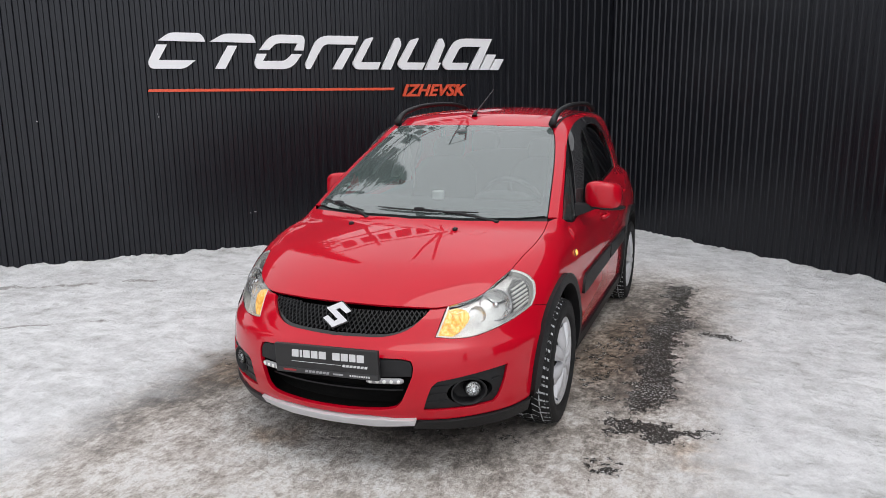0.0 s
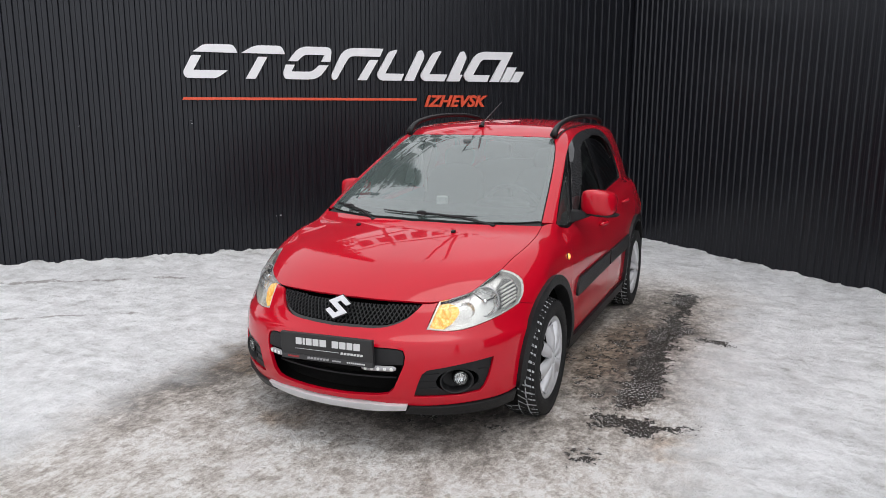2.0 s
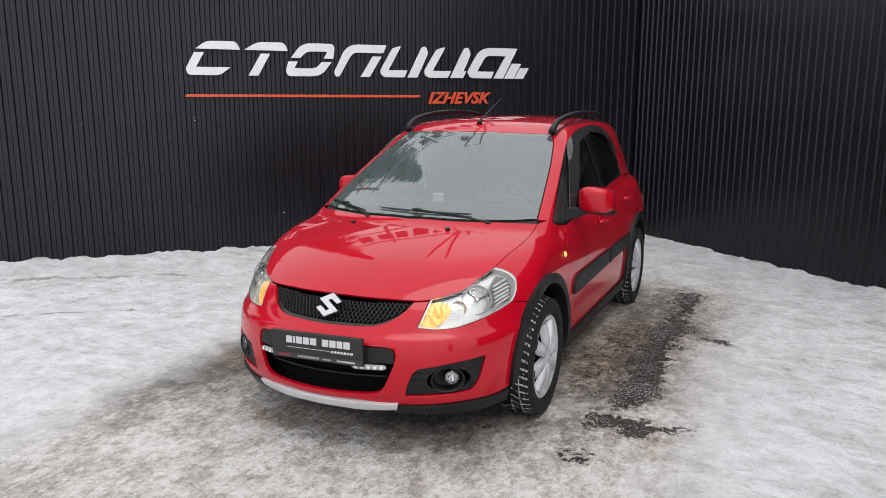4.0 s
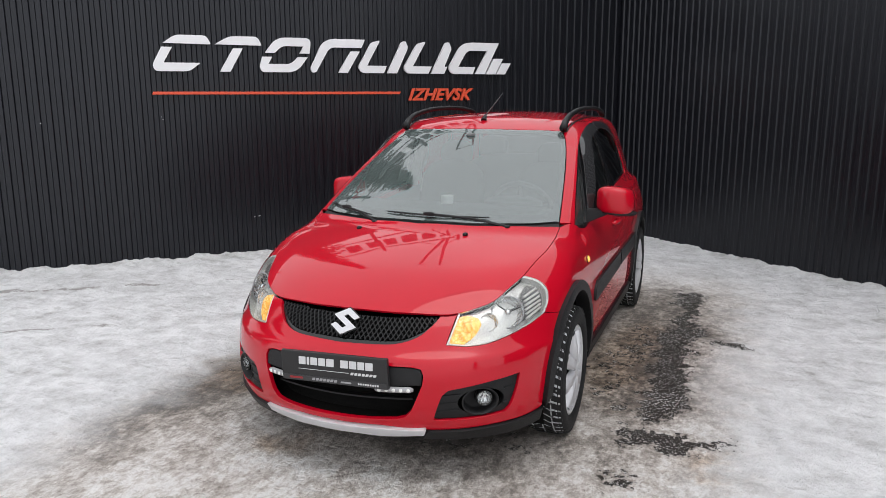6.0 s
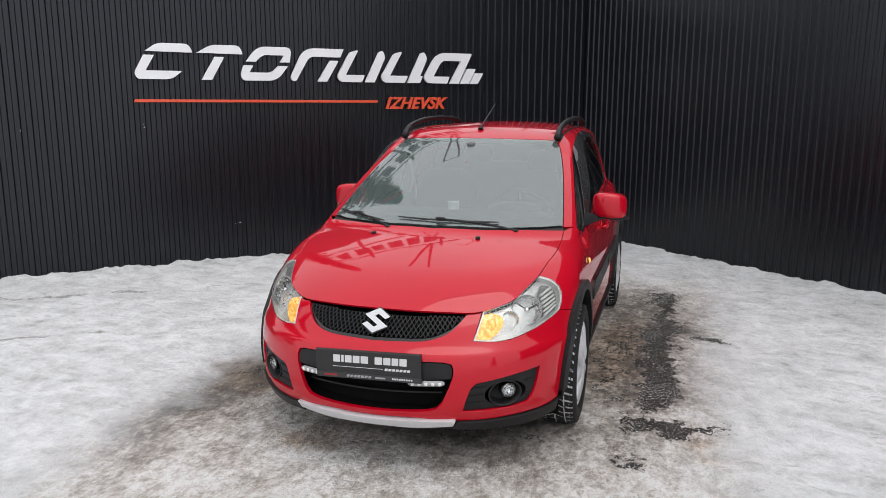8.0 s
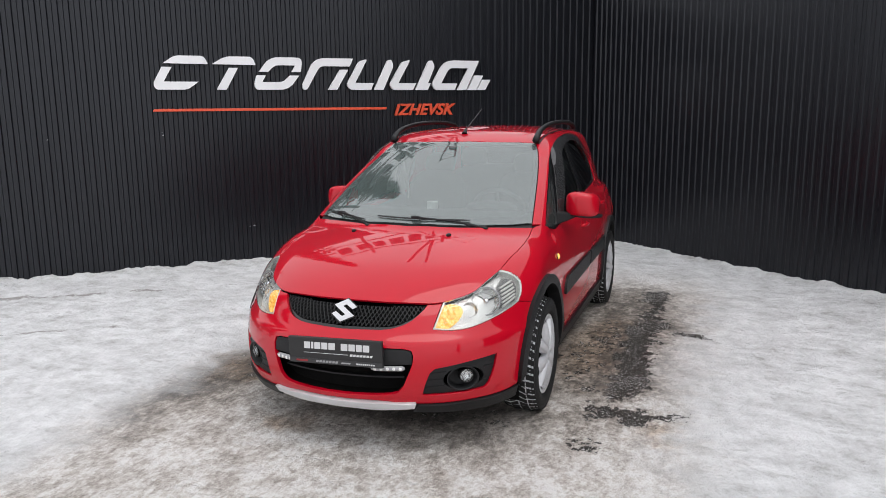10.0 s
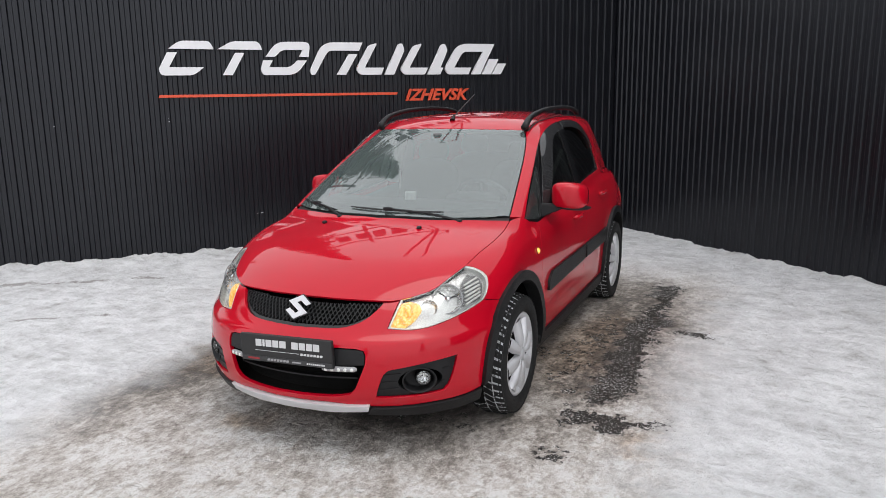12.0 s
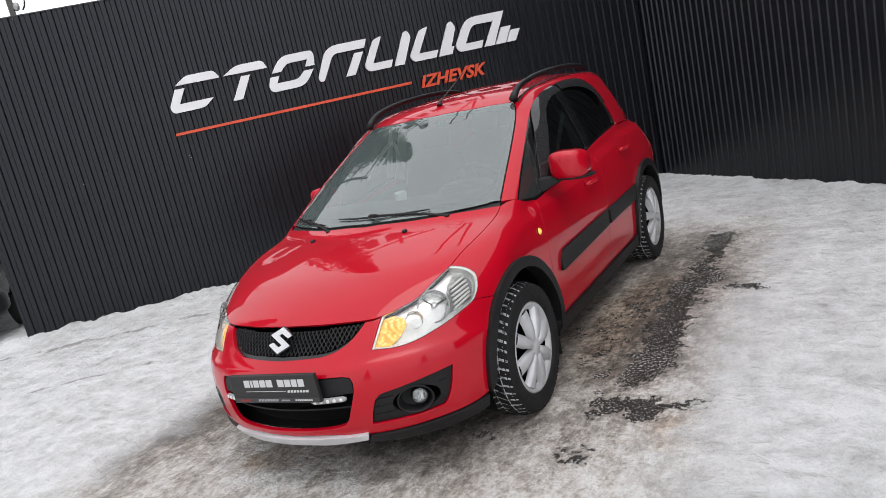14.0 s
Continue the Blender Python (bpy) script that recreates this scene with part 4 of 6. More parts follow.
for s in (LEFT, RIGHT):
    sill = bend((0.84, 1.30, 0.298), (0.84, 3.03, 0.298)) + bend((0.84, 3.03, 0.298), (0.83, 3.06, 0.215)) + bend((0.83, 3.06, 0.215), (0.83, 1.28, 0.215)) + bend((0.83, 1.28, 0.215), (0.84, 1.30, 0.298))
    panel("side_sill", [(s * x, y, z) for x, y, z in sill], BLACK, Along((-s, 0, 0.0)), lift=0.016, rim=0.08, step=0.05, label="black plastic sill cladding")
# fender flares
for s in (LEFT, RIGHT):
    for hub, a0, a1 in ((FRONT_HUB, 184, -10), (REAR_HUB, 192, -4)):
        ring = arc_yz(hub, HUB_Z, 0.452, a0, a1, n=36) + arc_yz(hub, HUB_Z, 0.398, a1, a0, n=36)
        panel("fender_flare", [(s * x, y, z) for x, y, z in ring], BLACK, Along((-s, 0, 0.0)), lift=0.024, rim=0.075, step=0.03, label="black plastic wheel arch flare")
# door mouldings
mould_f = bend((0.845, 1.445, 0.535), (0.845, 1.46, 0.60), (0.845, 1.52, 0.640)) + bend((0.845, 1.52, 0.640), (0.845, 2.36, 0.647)) + bend((0.845, 2.36, 0.647), (0.845, 2.345, 0.545)) + bend((0.845, 2.345, 0.545), (0.845, 1.445, 0.530))
mould_r = bend((0.845, 2.385, 0.547), (0.845, 2.40, 0.647)) + bend((0.845, 2.40, 0.647), (0.845, 3.09, 0.655)) + bend((0.845, 3.09, 0.655), (0.845, 3.03, 0.56), (0.845, 3.01, 0.55)) + bend((0.845, 3.01, 0.55), (0.845, 2.385, 0.547))
for door, s in zip(front_doors, (LEFT, RIGHT)):
    panel("moulding", [(s * x, y, z) for x, y, z in mould_f], BLACK, Along((-s, 0, 0)), lift=0.016, rim=0.02, step=0.05, parent=door, label="black plastic rubbing strip")
for door, s in zip(rear_doors, (LEFT, RIGHT)):
    panel("moulding", [(s * x, y, z) for x, y, z in mould_r], BLACK, Along((-s, 0, 0)), lift=0.016, rim=0.02, step=0.05, parent=door, label="black plastic rubbing strip")

# pillars and roof sides round the window band, the roof
A_EDGE = [(0.700, 1.175, 1.008), (0.665, 1.40, 1.135), (0.620, 1.66, 1.275), (0.575, 1.86, 1.385), (0.535, 1.965, 1.445)]
BAND = bend((0.772, 1.215, 0.985), (0.735, 1.42, 1.12), (0.69, 1.68, 1.27), (0.655, 1.86, 1.365), (0.632, 1.98, 1.41)) + bend((0.632, 1.98, 1.41), (0.612, 2.2, 1.455), (0.60, 2.5, 1.485), (0.597, 2.75, 1.487), (0.608, 2.95, 1.462), (0.63, 3.07, 1.42)) \
    + bend((0.63, 3.07, 1.42), (0.675, 3.17, 1.31), (0.73, 3.225, 1.13), (0.745, 3.225, 1.095)) + bend((0.745, 3.225, 1.095), (0.765, 2.8, 1.072), (0.772, 2.47, 1.042), (0.782, 1.9, 0.985), (0.787, 1.54, 0.952), (0.79, 1.43, 0.95)) + bend((0.79, 1.43, 0.95), (0.772, 1.215, 0.985))
frame_out = bend(*A_EDGE) + bend((0.535, 1.965, 1.445), (0.545, 2.15, 1.475), (0.545, 2.6, 1.505), (0.54, 3.2, 1.49), (0.52, 3.50, 1.455)) + bend((0.52, 3.50, 1.455), (0.585, 3.69, 1.25), (0.66, 3.84, 1.07)) \
    + bend((0.66, 3.84, 1.07), (0.74, 3.6, 1.085), (0.757, 3.24, 1.09)) + bend((0.757, 3.24, 1.083), (0.765, 2.85, 1.063), (0.772, 2.485, 1.033), (0.778, 2.0, 0.978), (0.79, 1.54, 0.944), (0.792, 1.40, 0.944)) + bend((0.792, 1.40, 0.944), (0.765, 1.29, 0.972), (0.745, 1.215, 1.0)) + bend((0.745, 1.215, 1.0), (0.700, 1.175, 1.008))
panel("pillar_frame", frame_out, PAINT, Along((-0.86, 0.12, -0.5)), holes=(BAND,), both=True, step=0.03, gap=0.001, label="glossy red pillars and roof side")
roof_half = bend((0, 1.852, 1.495), (0.25, 1.88, 1.49), (0.45, 1.955, 1.463), (0.525, 1.985, 1.452)) + bend((0.525, 1.985, 1.452), (0.537, 2.15, 1.48), (0.537, 2.6, 1.51), (0.532, 3.2, 1.495), (0.512, 3.50, 1.46)) + bend((0.512, 3.50, 1.46), (0.3, 3.57, 1.49), (0, 3.61, 1.50)) + [(0, 3.61, 1.50)]
panel("roof", mirrored(roof_half), PAINT, Along((0, 0, -1)), step=0.045, label="glossy red roof")
tail_half = bend((0, 3.62, 1.49), (0.3, 3.58, 1.48), (0.50, 3.51, 1.45)) + bend((0.50, 3.51, 1.45), (0.575, 3.70, 1.25), (0.64, 3.86, 1.06), (0.66, 4.0, 0.8), (0.64, 4.05, 0.62)) + bend((0.64, 4.05, 0.62), (0.3, 4.1, 0.60), (0, 4.11, 0.60)) + [(0, 4.11, 0.60)]
glass_half = bend((0, 3.71, 1.40), (0.3, 3.68, 1.40), (0.485, 3.60, 1.40)) + bend((0.485, 3.60, 1.40), (0.585, 3.80, 1.12)) + bend((0.585, 3.80, 1.12), (0, 3.94, 1.10)) + [(0, 3.94, 1.10)]
BACK_VIEW = Along((0, -1, -0.2))
tailgate = panel("tailgate", mirrored(tail_half), PAINT, BACK_VIEW, holes=(mirrored(glass_half),), step=0.05, label="glossy red tailgate")
panel("rear_window", mirrored(glass_half), TINTED, BACK_VIEW, step=0.06, lift=-0.004, parent=tailgate, label="dark tinted rear window")
rear_half = bend((0, 4.11, 0.59), (0.3, 4.1, 0.59), (0.64, 4.05, 0.61), (0.74, 3.95, 0.60)) + bend((0.74, 3.95, 0.60), (0.76, 3.9, 0.26)) + bend((0.76, 3.9, 0.26), (0.4, 4.07, 0.24), (0, 4.09, 0.24)) + [(0, 4.09, 0.24)]
panel("rear_bumper", mirrored(rear_half), PAINT, BACK_VIEW, step=0.05, label="glossy red rear bumper")
for s in (LEFT, RIGHT):
    lampb = bend((0.655, 3.87, 1.03), (0.72, 3.76, 1.01)) + bend((0.72, 3.76, 1.01), (0.78, 3.86, 0.72)) + bend((0.78, 3.86, 0.72), (0.69, 4.01, 0.70)) + bend((0.69, 4.01, 0.70), (0.655, 3.87, 1.03))
    panel("tail_lamp", [(s * x, y, z) for x, y, z in lampb], TAIL_RED, Along((-0.6 * s, -0.8, 0)), lift=0.006, rim=0.02, step=0.05, label="red tail lamp")

# windscreen with its dark printed border
ws_half = bend((0, 0.945, 1.012), (0.3, 0.985, 1.008), (0.55, 1.085, 1.005), (0.695, 1.18, 1.012)) + bend(*[(x - 0.004, y, z) for x, y, z in A_EDGE]) + bend((0.531, 1.965, 1.445), (0.515, 1.975, 1.452), (0.45, 1.948, 1.459), (0.25, 1.873, 1.485), (0, 1.845, 1.49)) + [(0, 1.845, 1.49)]
ws_hole = bend((0, 1.02, 1.05), (0.3, 1.055, 1.045), (0.55, 1.15, 1.045), (0.625, 1.20, 1.05)) + bend((0.645, 1.24, 1.07), (0.625, 1.40, 1.135), (0.582, 1.66, 1.275), (0.535, 1.86, 1.385), (0.51, 1.91, 1.415)) + bend((0.495, 1.925, 1.425), (0.43, 1.915, 1.44), (0.25, 1.845, 1.465), (0, 1.815, 1.475)) + [(0, 1.815, 1.475)]
WS_VIEW = Along((0, 0.75, -0.66))
screen = panel("windscreen", mirrored(ws_half), WINDSCREEN, WS_VIEW, step=0.04, lift=0.003, rim=0.0, label="dusty windscreen reflecting the sky, glare partly painted")
panel("printed_border", mirrored(ws_half), GLOSS_BLACK, WS_VIEW, holes=(mirrored(ws_hole),), step=0.04, lift=0.0, rim=0.0, parent=screen, label="black printed border of the glass")
cowl_half = bend((0, 0.929, 0.995), (0.3, 0.966, 1.003), (0.55, 1.059, 1.003), (0.706, 1.148, 0.993)) + bend((0.706, 1.148, 0.993), (0.698, 1.178, 1.01)) + bend((0.698, 1.178, 1.01), (0.55, 1.09, 1.007), (0.3, 0.99, 1.01), (0, 0.95, 1.014)) + [(0, 0.95, 1.014)]
panel("cowl", mirrored(cowl_half), BLACK, Along((0, 0.4, -1)), step=0.03, lift=-0.007, rim=0.01, label="black plastic cowl below the windscreen")

# window band: black frames, panes, deflectors
Q_GLASS = bend((0.768, 1.245, 0.99), (0.735, 1.44, 1.115), (0.69, 1.70, 1.262)) + bend((0.69, 1.70, 1.262), (0.75, 1.60, 1.08), (0.785, 1.535, 0.968)) + bend((0.785, 1.535, 0.968), (0.785, 1.45, 0.962)) + bend((0.785, 1.45, 0.962), (0.768, 1.245, 0.99))
F_GLASS = bend((0.785, 1.60, 0.975), (0.745, 1.68, 1.12), (0.69, 1.80, 1.29), (0.648, 1.93, 1.385)) + bend((0.648, 1.93, 1.385), (0.618, 2.15, 1.44), (0.605, 2.40, 1.465)) + bend((0.605, 2.40, 1.465), (0.69, 2.43, 1.28), (0.768, 2.445, 1.052)) + bend((0.768, 2.445, 1.052), (0.785, 1.60, 0.975))
R_GLASS = bend((0.768, 2.555, 1.065), (0.69, 2.54, 1.28), (0.605, 2.52, 1.468)) + bend((0.605, 2.52, 1.468), (0.602, 2.75, 1.47), (0.615, 2.93, 1.45), (0.64, 3.04, 1.405)) + bend((0.64, 3.04, 1.405), (0.68, 3.13, 1.31), (0.73, 3.185, 1.14)) + bend((0.735, 3.18, 1.11), (0.768, 2.555, 1.065))
BAND_VIEW = Along((-0.95, 0.05, -0.3))
panel("window_frame", BAND, GLOSS_BLACK, BAND_VIEW, holes=(Q_GLASS, F_GLASS, R_GLASS), both=True, step=0.04, lift=-0.006, rim=0.02, gap=0.0, label="black window frames of the doors")
panel("quarter_window", Q_GLASS, CLEAR_SIDE, BAND_VIEW, both=True, step=0.05, lift=-0.012, rim=0, gap=0.0, label="small fixed quarter window")
panel("front_window", F_GLASS, FRONT_TINT, BAND_VIEW, both=True, step=0.05, lift=-0.012, rim=0, gap=0.0, label="tinted front door window")
panel("rear_side_window", R_GLASS, TINTED, BAND_VIEW, both=True, step=0.05, lift=-0.012, rim=0, gap=0.0, label="dark tinted rear door window")
DEFL_F = bend((0.778, 1.565, 1.02), (0.73, 1.71, 1.20), (0.66, 1.895, 1.375), (0.632, 1.99, 1.415), (0.61, 2.2, 1.458), (0.60, 2.42, 1.48)) + bend((0.60, 2.42, 1.48), (0.625, 2.42, 1.43)) + bend((0.625, 2.42, 1.43), (0.635, 2.2, 1.41), (0.655, 2.05, 1.37), (0.68, 1.95, 1.31), (0.74, 1.77, 1.15), (0.778, 1.635, 1.03)) + bend((0.778, 1.635, 1.03), (0.778, 1.565, 1.02))
DEFL_R = bend((0.62, 2.50, 1.44), (0.597, 2.51, 1.485)) + bend((0.597, 2.51, 1.485), (0.597, 2.75, 1.485), (0.61, 2.95, 1.458), (0.645, 3.10, 1.385), (0.69, 3.185, 1.27)) + bend((0.69, 3.185, 1.27), (0.70, 3.12, 1.26)) + bend((0.70, 3.12, 1.26), (0.66, 3.01, 1.36), (0.635, 2.88, 1.41), (0.625, 2.72, 1.435), (0.62, 2.50, 1.44))


def flare_from(line, foot, steepness):
    """Lift growing with the distance from a line: a visor that stands off the window."""
    edge = snap(np.array(line))
    return lambda p: foot + steepness * np.min(np.linalg.norm(p[:, None] - edge[None], axis=2), axis=1)


panel("wind_deflector", DEFL_F, SMOKE, BAND_VIEW, both=True, step=0.015, lift=flare_from(bend((0.778, 1.565, 1.02), (0.73, 1.71, 1.20), (0.66, 1.895, 1.375), (0.632, 1.99, 1.415), (0.61, 2.2, 1.458), (0.60, 2.42, 1.48), step=0.004), 0.006, 0.45), rim=0.004, gap=0.0, label="smoked plastic wind deflector")
panel("wind_deflector", DEFL_R, SMOKE, BAND_VIEW, both=True, step=0.015, lift=flare_from(bend((0.597, 2.51, 1.485), (0.597, 2.75, 1.485), (0.61, 2.95, 1.458), (0.645, 3.10, 1.385), (0.69, 3.185, 1.27), step=0.004), 0.005, 0.12), rim=0.004, gap=0.0, label="smoked plastic wind deflector")

# ---- grille, intake, plate ----


def flat_bars(name, lines, height, deep, lift, view, material, parent, label=""):
    """Thin bars on the skin: each line a row of flat points; one mesh."""
    bm = bmesh.new()
    for line in lines:
        q = np.array(line)
        p = view.skin(q)
        n = slope(p)
        p = p + n * lift
        t = np.gradient(p, axis=0)
        t /= np.linalg.norm(t, axis=1, keepdims=True)
        s = np.cross(n, t)
        rows = []
        for i in range(len(p)):
            c = [p[i] + s[i] * height / 2 - n[i] * deep, p[i] + s[i] * height * 0.30, p[i] - s[i] * height * 0.30, p[i] - s[i] * height / 2 - n[i] * deep]
            rows.append([bm.verts.new(v) for v in c])
        for a, b in zip(rows, rows[1:]):
            for k in range(3):
                bm.faces.new((a[k], b[k], b[k + 1], a[k + 1]))
    bmesh.ops.recalc_face_normals(bm, faces=bm.faces)
    return part(name, bm, material, parent, label)


def lathe_bm(profile, seg=32, axis="x"):
    """Profile (radius, along) turned about an axis."""
    bm = bmesh.new()
    rings = []
    for r, a in profile:
        ring = []
        for k in range(seg):
            c, s = math.cos(2 * math.pi * k / seg) * r, math.sin(2 * math.pi * k / seg) * r
            ring.append(bm.verts.new({"x": (a, c, s), "y": (c, a, s), "z": (c, s, a)}[axis]))
        rings.append(ring)
    for a, b in zip(rings, rings[1:]):
        for k in range(seg):
            bm.faces.new((a[k], a[(k + 1) % seg], b[(k + 1) % seg], b[k]))
    bmesh.ops.remove_doubles(bm, verts=bm.verts, dist=1e-5)
    bmesh.ops.recalc_face_normals(bm, faces=bm.faces)
    return bm


def moved(bm, m):
    bmesh.ops.transform(bm, matrix=m, verts=bm.verts)
    return bm


def facing(at, way):
    """A pose at a place whose z axis points along a way."""
    return Matrix.Translation(at) @ Vector(way).to_track_quat("Z", "Y").to_matrix().to_4x4()


def skin_at(x, z, lift=0.0):
    p = NOSE_VIEW.skin(NOSE_VIEW.flat(np.array([on_nose(x, z)])))
    return p[0] + slope(p)[0] * lift, slope(p)[0]


# near-black sheet behind the mesh gives the recess its painted shade
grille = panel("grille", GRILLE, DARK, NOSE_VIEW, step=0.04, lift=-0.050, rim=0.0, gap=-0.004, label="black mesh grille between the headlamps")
MESH_EDGE = mirrored(bend((0.0, 0.17, 0.724), (0.2, 0.19, 0.724), (0.392, 0.25, 0.724)) + bend((0.392, 0.25, 0.724), (0.366, 0.2, 0.69), (0.322, 0.15, 0.668), (0.25, 0.10, 0.655), (0.12, 0.08, 0.649), (0, 0.07, 0.648)) + [(0, 0.07, 0.648)])
mesh_flat = NOSE_VIEW.flat(snap(np.array(MESH_EDGE)))


def lattice(poly, slope_deg, pitch):
    c, s = math.cos(radians(slope_deg)), math.sin(radians(slope_deg))
    lines = []
    for k in range(-60, 61):
        pts = np.array([(k * pitch / abs(s) + t * c, 0.69 + t * s) for t in np.arange(-0.12, 0.12, 0.006)])
        ok = inside(poly, pts)
        run = []
        for p, o in zip(pts, ok):
            if o:
                run.append(tuple(p))
            else:
                if len(run) > 1:
                    lines.append(run)
                run = []
        if len(run) > 1:
            lines.append(run)
    return lines


flat_bars("grille_mesh", lattice(mesh_flat, 52, 0.0178) + lattice(mesh_flat, -52, 0.0178), 0.0072, 0.014, -0.012, NOSE_VIEW, BLACK, grille, "black diagonal mesh")
lip = bend((0.402, 0.25, 0.726), (0.378, 0.21, 0.695), (0.33, 0.15, 0.656), (0.25, 0.10, 0.634), (0.12, 0.08, 0.625), (0, 0.07, 0.623)) + bend((0, 0.07, 0.623), (-0.12, 0.08, 0.625), (-0.25, 0.10, 0.634), (-0.33, 0.15, 0.656), (-0.378, 0.21, 0.695), (-0.402, 0.25, 0.726)) \
    + bend((-0.392, 0.25, 0.724), (-0.366, 0.2, 0.69), (-0.322, 0.15, 0.668), (-0.25, 0.10, 0.655), (-0.12, 0.08, 0.649), (0, 0.07, 0.648)) + bend((0, 0.07, 0.648), (0.12, 0.08, 0.649), (0.25, 0.10, 0.655), (0.322, 0.15, 0.668), (0.366, 0.2, 0.69), (0.392, 0.25, 0.724))
panel("grille_lip", lip, GLOSS_BLACK, NOSE_VIEW, step=0.02, lift=-0.018, rim=0.02, gap=0.0, parent=grille, label="smooth black lower lip")

# maker's badge: a bright folded rhombus
badge_at, badge_n = skin_at(0.0, 0.692, 0.012)
BADGE = [(0.00145 * a, 0.00145 * b) for a, b in [(6, 42), (45, 15), (30, 6), (4, 22), (-7, 15), (41, -17), (-6, -42), (-45, -15), (-30, -6), (-4, -22), (7, -15), (-41, 17)]]
bm = slab(round_poly(BADGE, 0.0025, 2), lambda a, b, h: (a, b, h), 0.006)
part("badge_base", moved(slab(round_poly([(a * 1.10, b2 * 1.10) for a, b2 in BADGE], 0.0025, 2), lambda a, b, h: (a, b, h - 0.006), 0.008), facing(badge_at, (0, badge_n[1], badge_n[2] * 0.7))), GLOSS_BLACK, car, "black base of the badge")
part("badge", moved(bm, facing(badge_at, (0, badge_n[1], badge_n[2] * 0.7))), BADGE_SILVER, car, "bright chrome badge on the grille")

# backing sheet coloured as the deep shade inside the opening
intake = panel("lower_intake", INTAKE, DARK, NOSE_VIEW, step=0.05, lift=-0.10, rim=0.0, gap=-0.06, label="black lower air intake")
carrier = mirrored(bend((0, 0.01, 0.549), (0.2, 0.03, 0.549), (0.34, 0.07, 0.545)) + bend((0.34, 0.07, 0.545), (0.369, 0.08, 0.537), (0.378, 0.08, 0.513), (0.374, 0.08, 0.478)) + bend((0.374, 0.08, 0.474), (0.2, 0.03, 0.470), (0, 0, 0.47)) + [(0, 0, 0.47)])
panel("plate_carrier", carrier, BLACK, NOSE_VIEW, step=0.03, lift=-0.006, rim=0.03, gap=0.001, parent=intake, label="flat black plate carrier")
for z, w in ((0.40, 0.345),):
    row = [tuple(v) for v in NOSE_VIEW.flat(np.array([on_nose(x, z) for x in np.linspace(-w, w, 40)]))]
    flat_bars("intake_slat", [row], 0.012, 0.03, -0.045, NOSE_VIEW, BLACK, intake, "thin black slat")
for x0, x1 in ((0.195, 0.352), (-0.352, -0.205)):
    pts = [skin_at(x, 0.459, 0.004)[0] for x in np.linspace(x0, x1, 12)]
    strip = part("running_light", tube_bm(pts, [0.006] + [0.0125] * 10 + [0.006], 10), PLATE_GREY, car, "clear daytime running light strip", smooth=True)
    for x in np.linspace(x0 + 0.02, x1 - 0.02, 5):
        at, n = skin_at(x, 0.459, 0.014)
        part("diode", moved(lathe_bm([(0.0085, 0), (0.008, 0.002), (0.004, 0.0035), (0, 0.004)], 10, "z"), facing(at, n)), LAMP_GREY, strip)

plate = part("licence_plate", box_bm(-0.256, 0.256, -0.016, 0.004, 0.440, 0.572, 0.003), PLATE_BLACK, car, "black dealer plate with white print in a frame")
part("plate_bracket", box_bm(-0.20, 0.20, 0.003, 0.05, 0.475, 0.545, 0.003), BLACK, plate)
part("frame_strip", box_bm(-0.253, 0.253, -0.0195, -0.012, 0.441, 0.466, 0.002), plain("plate_frame_grey", (0.03, 0.03, 0.032), 0.35), plate, "dark grey lower strip of the frame")


def print_bar(x0, x1, z0, z1, material, lean=0.0, y=-0.0163):
    bm = slab(round_poly([(x0, z0), (x1, z0), (x1 + lean, z1), (x0 + lean, z1)], 0.002, 2), lambda a, b, h: (a, y - h, b), 0.0012)
    part("printed_bar", bm, material, plate)


x = -0.168
for w in (0.034, 0.012, 0.033, 0.033, 0.036, -0.026, 0.036, 0.034, 0.031, 0.034):
    if w > 0:
        print_bar(x, x + w, 0.516, 0.550, PLATE_WHITE, 0.002)
        x += w + 0.006
    else:
        x -= w
print_bar(-0.172, 0.075, 0.4945, 0.4965, PLATE_WHITE)
for k in range(7):
    print_bar(0.082 + k * 0.0178, 0.082 + k * 0.0178 + 0.0135, 0.489, 0.500, PLATE_WHITE, 0.004)
    print_bar(-0.105 + k * 0.0178, -0.105 + k * 0.0178 + 0.0135, 0.449, 0.460, PLATE_GREY, 0.004, -0.0197)
print_bar(-0.215, -0.150, 0.450, 0.459, ASH_RED, 0.0, -0.0197)
print_bar(0.035, 0.085, 0.450, 0.457, PLATE_GREY, 0.002, -0.0197)
for k in range(9):
    print_bar(0.118 + k * 0.0112, 0.118 + k * 0.0112 + 0.0075, 0.450, 0.458, PLATE_WHITE, 0.0, -0.0197)

plate.matrix_basis = pose(0.008, 0, 0.52) @ pose(0, 0, 0, 0, -2.0) @ pose(0, 0, -0.50)

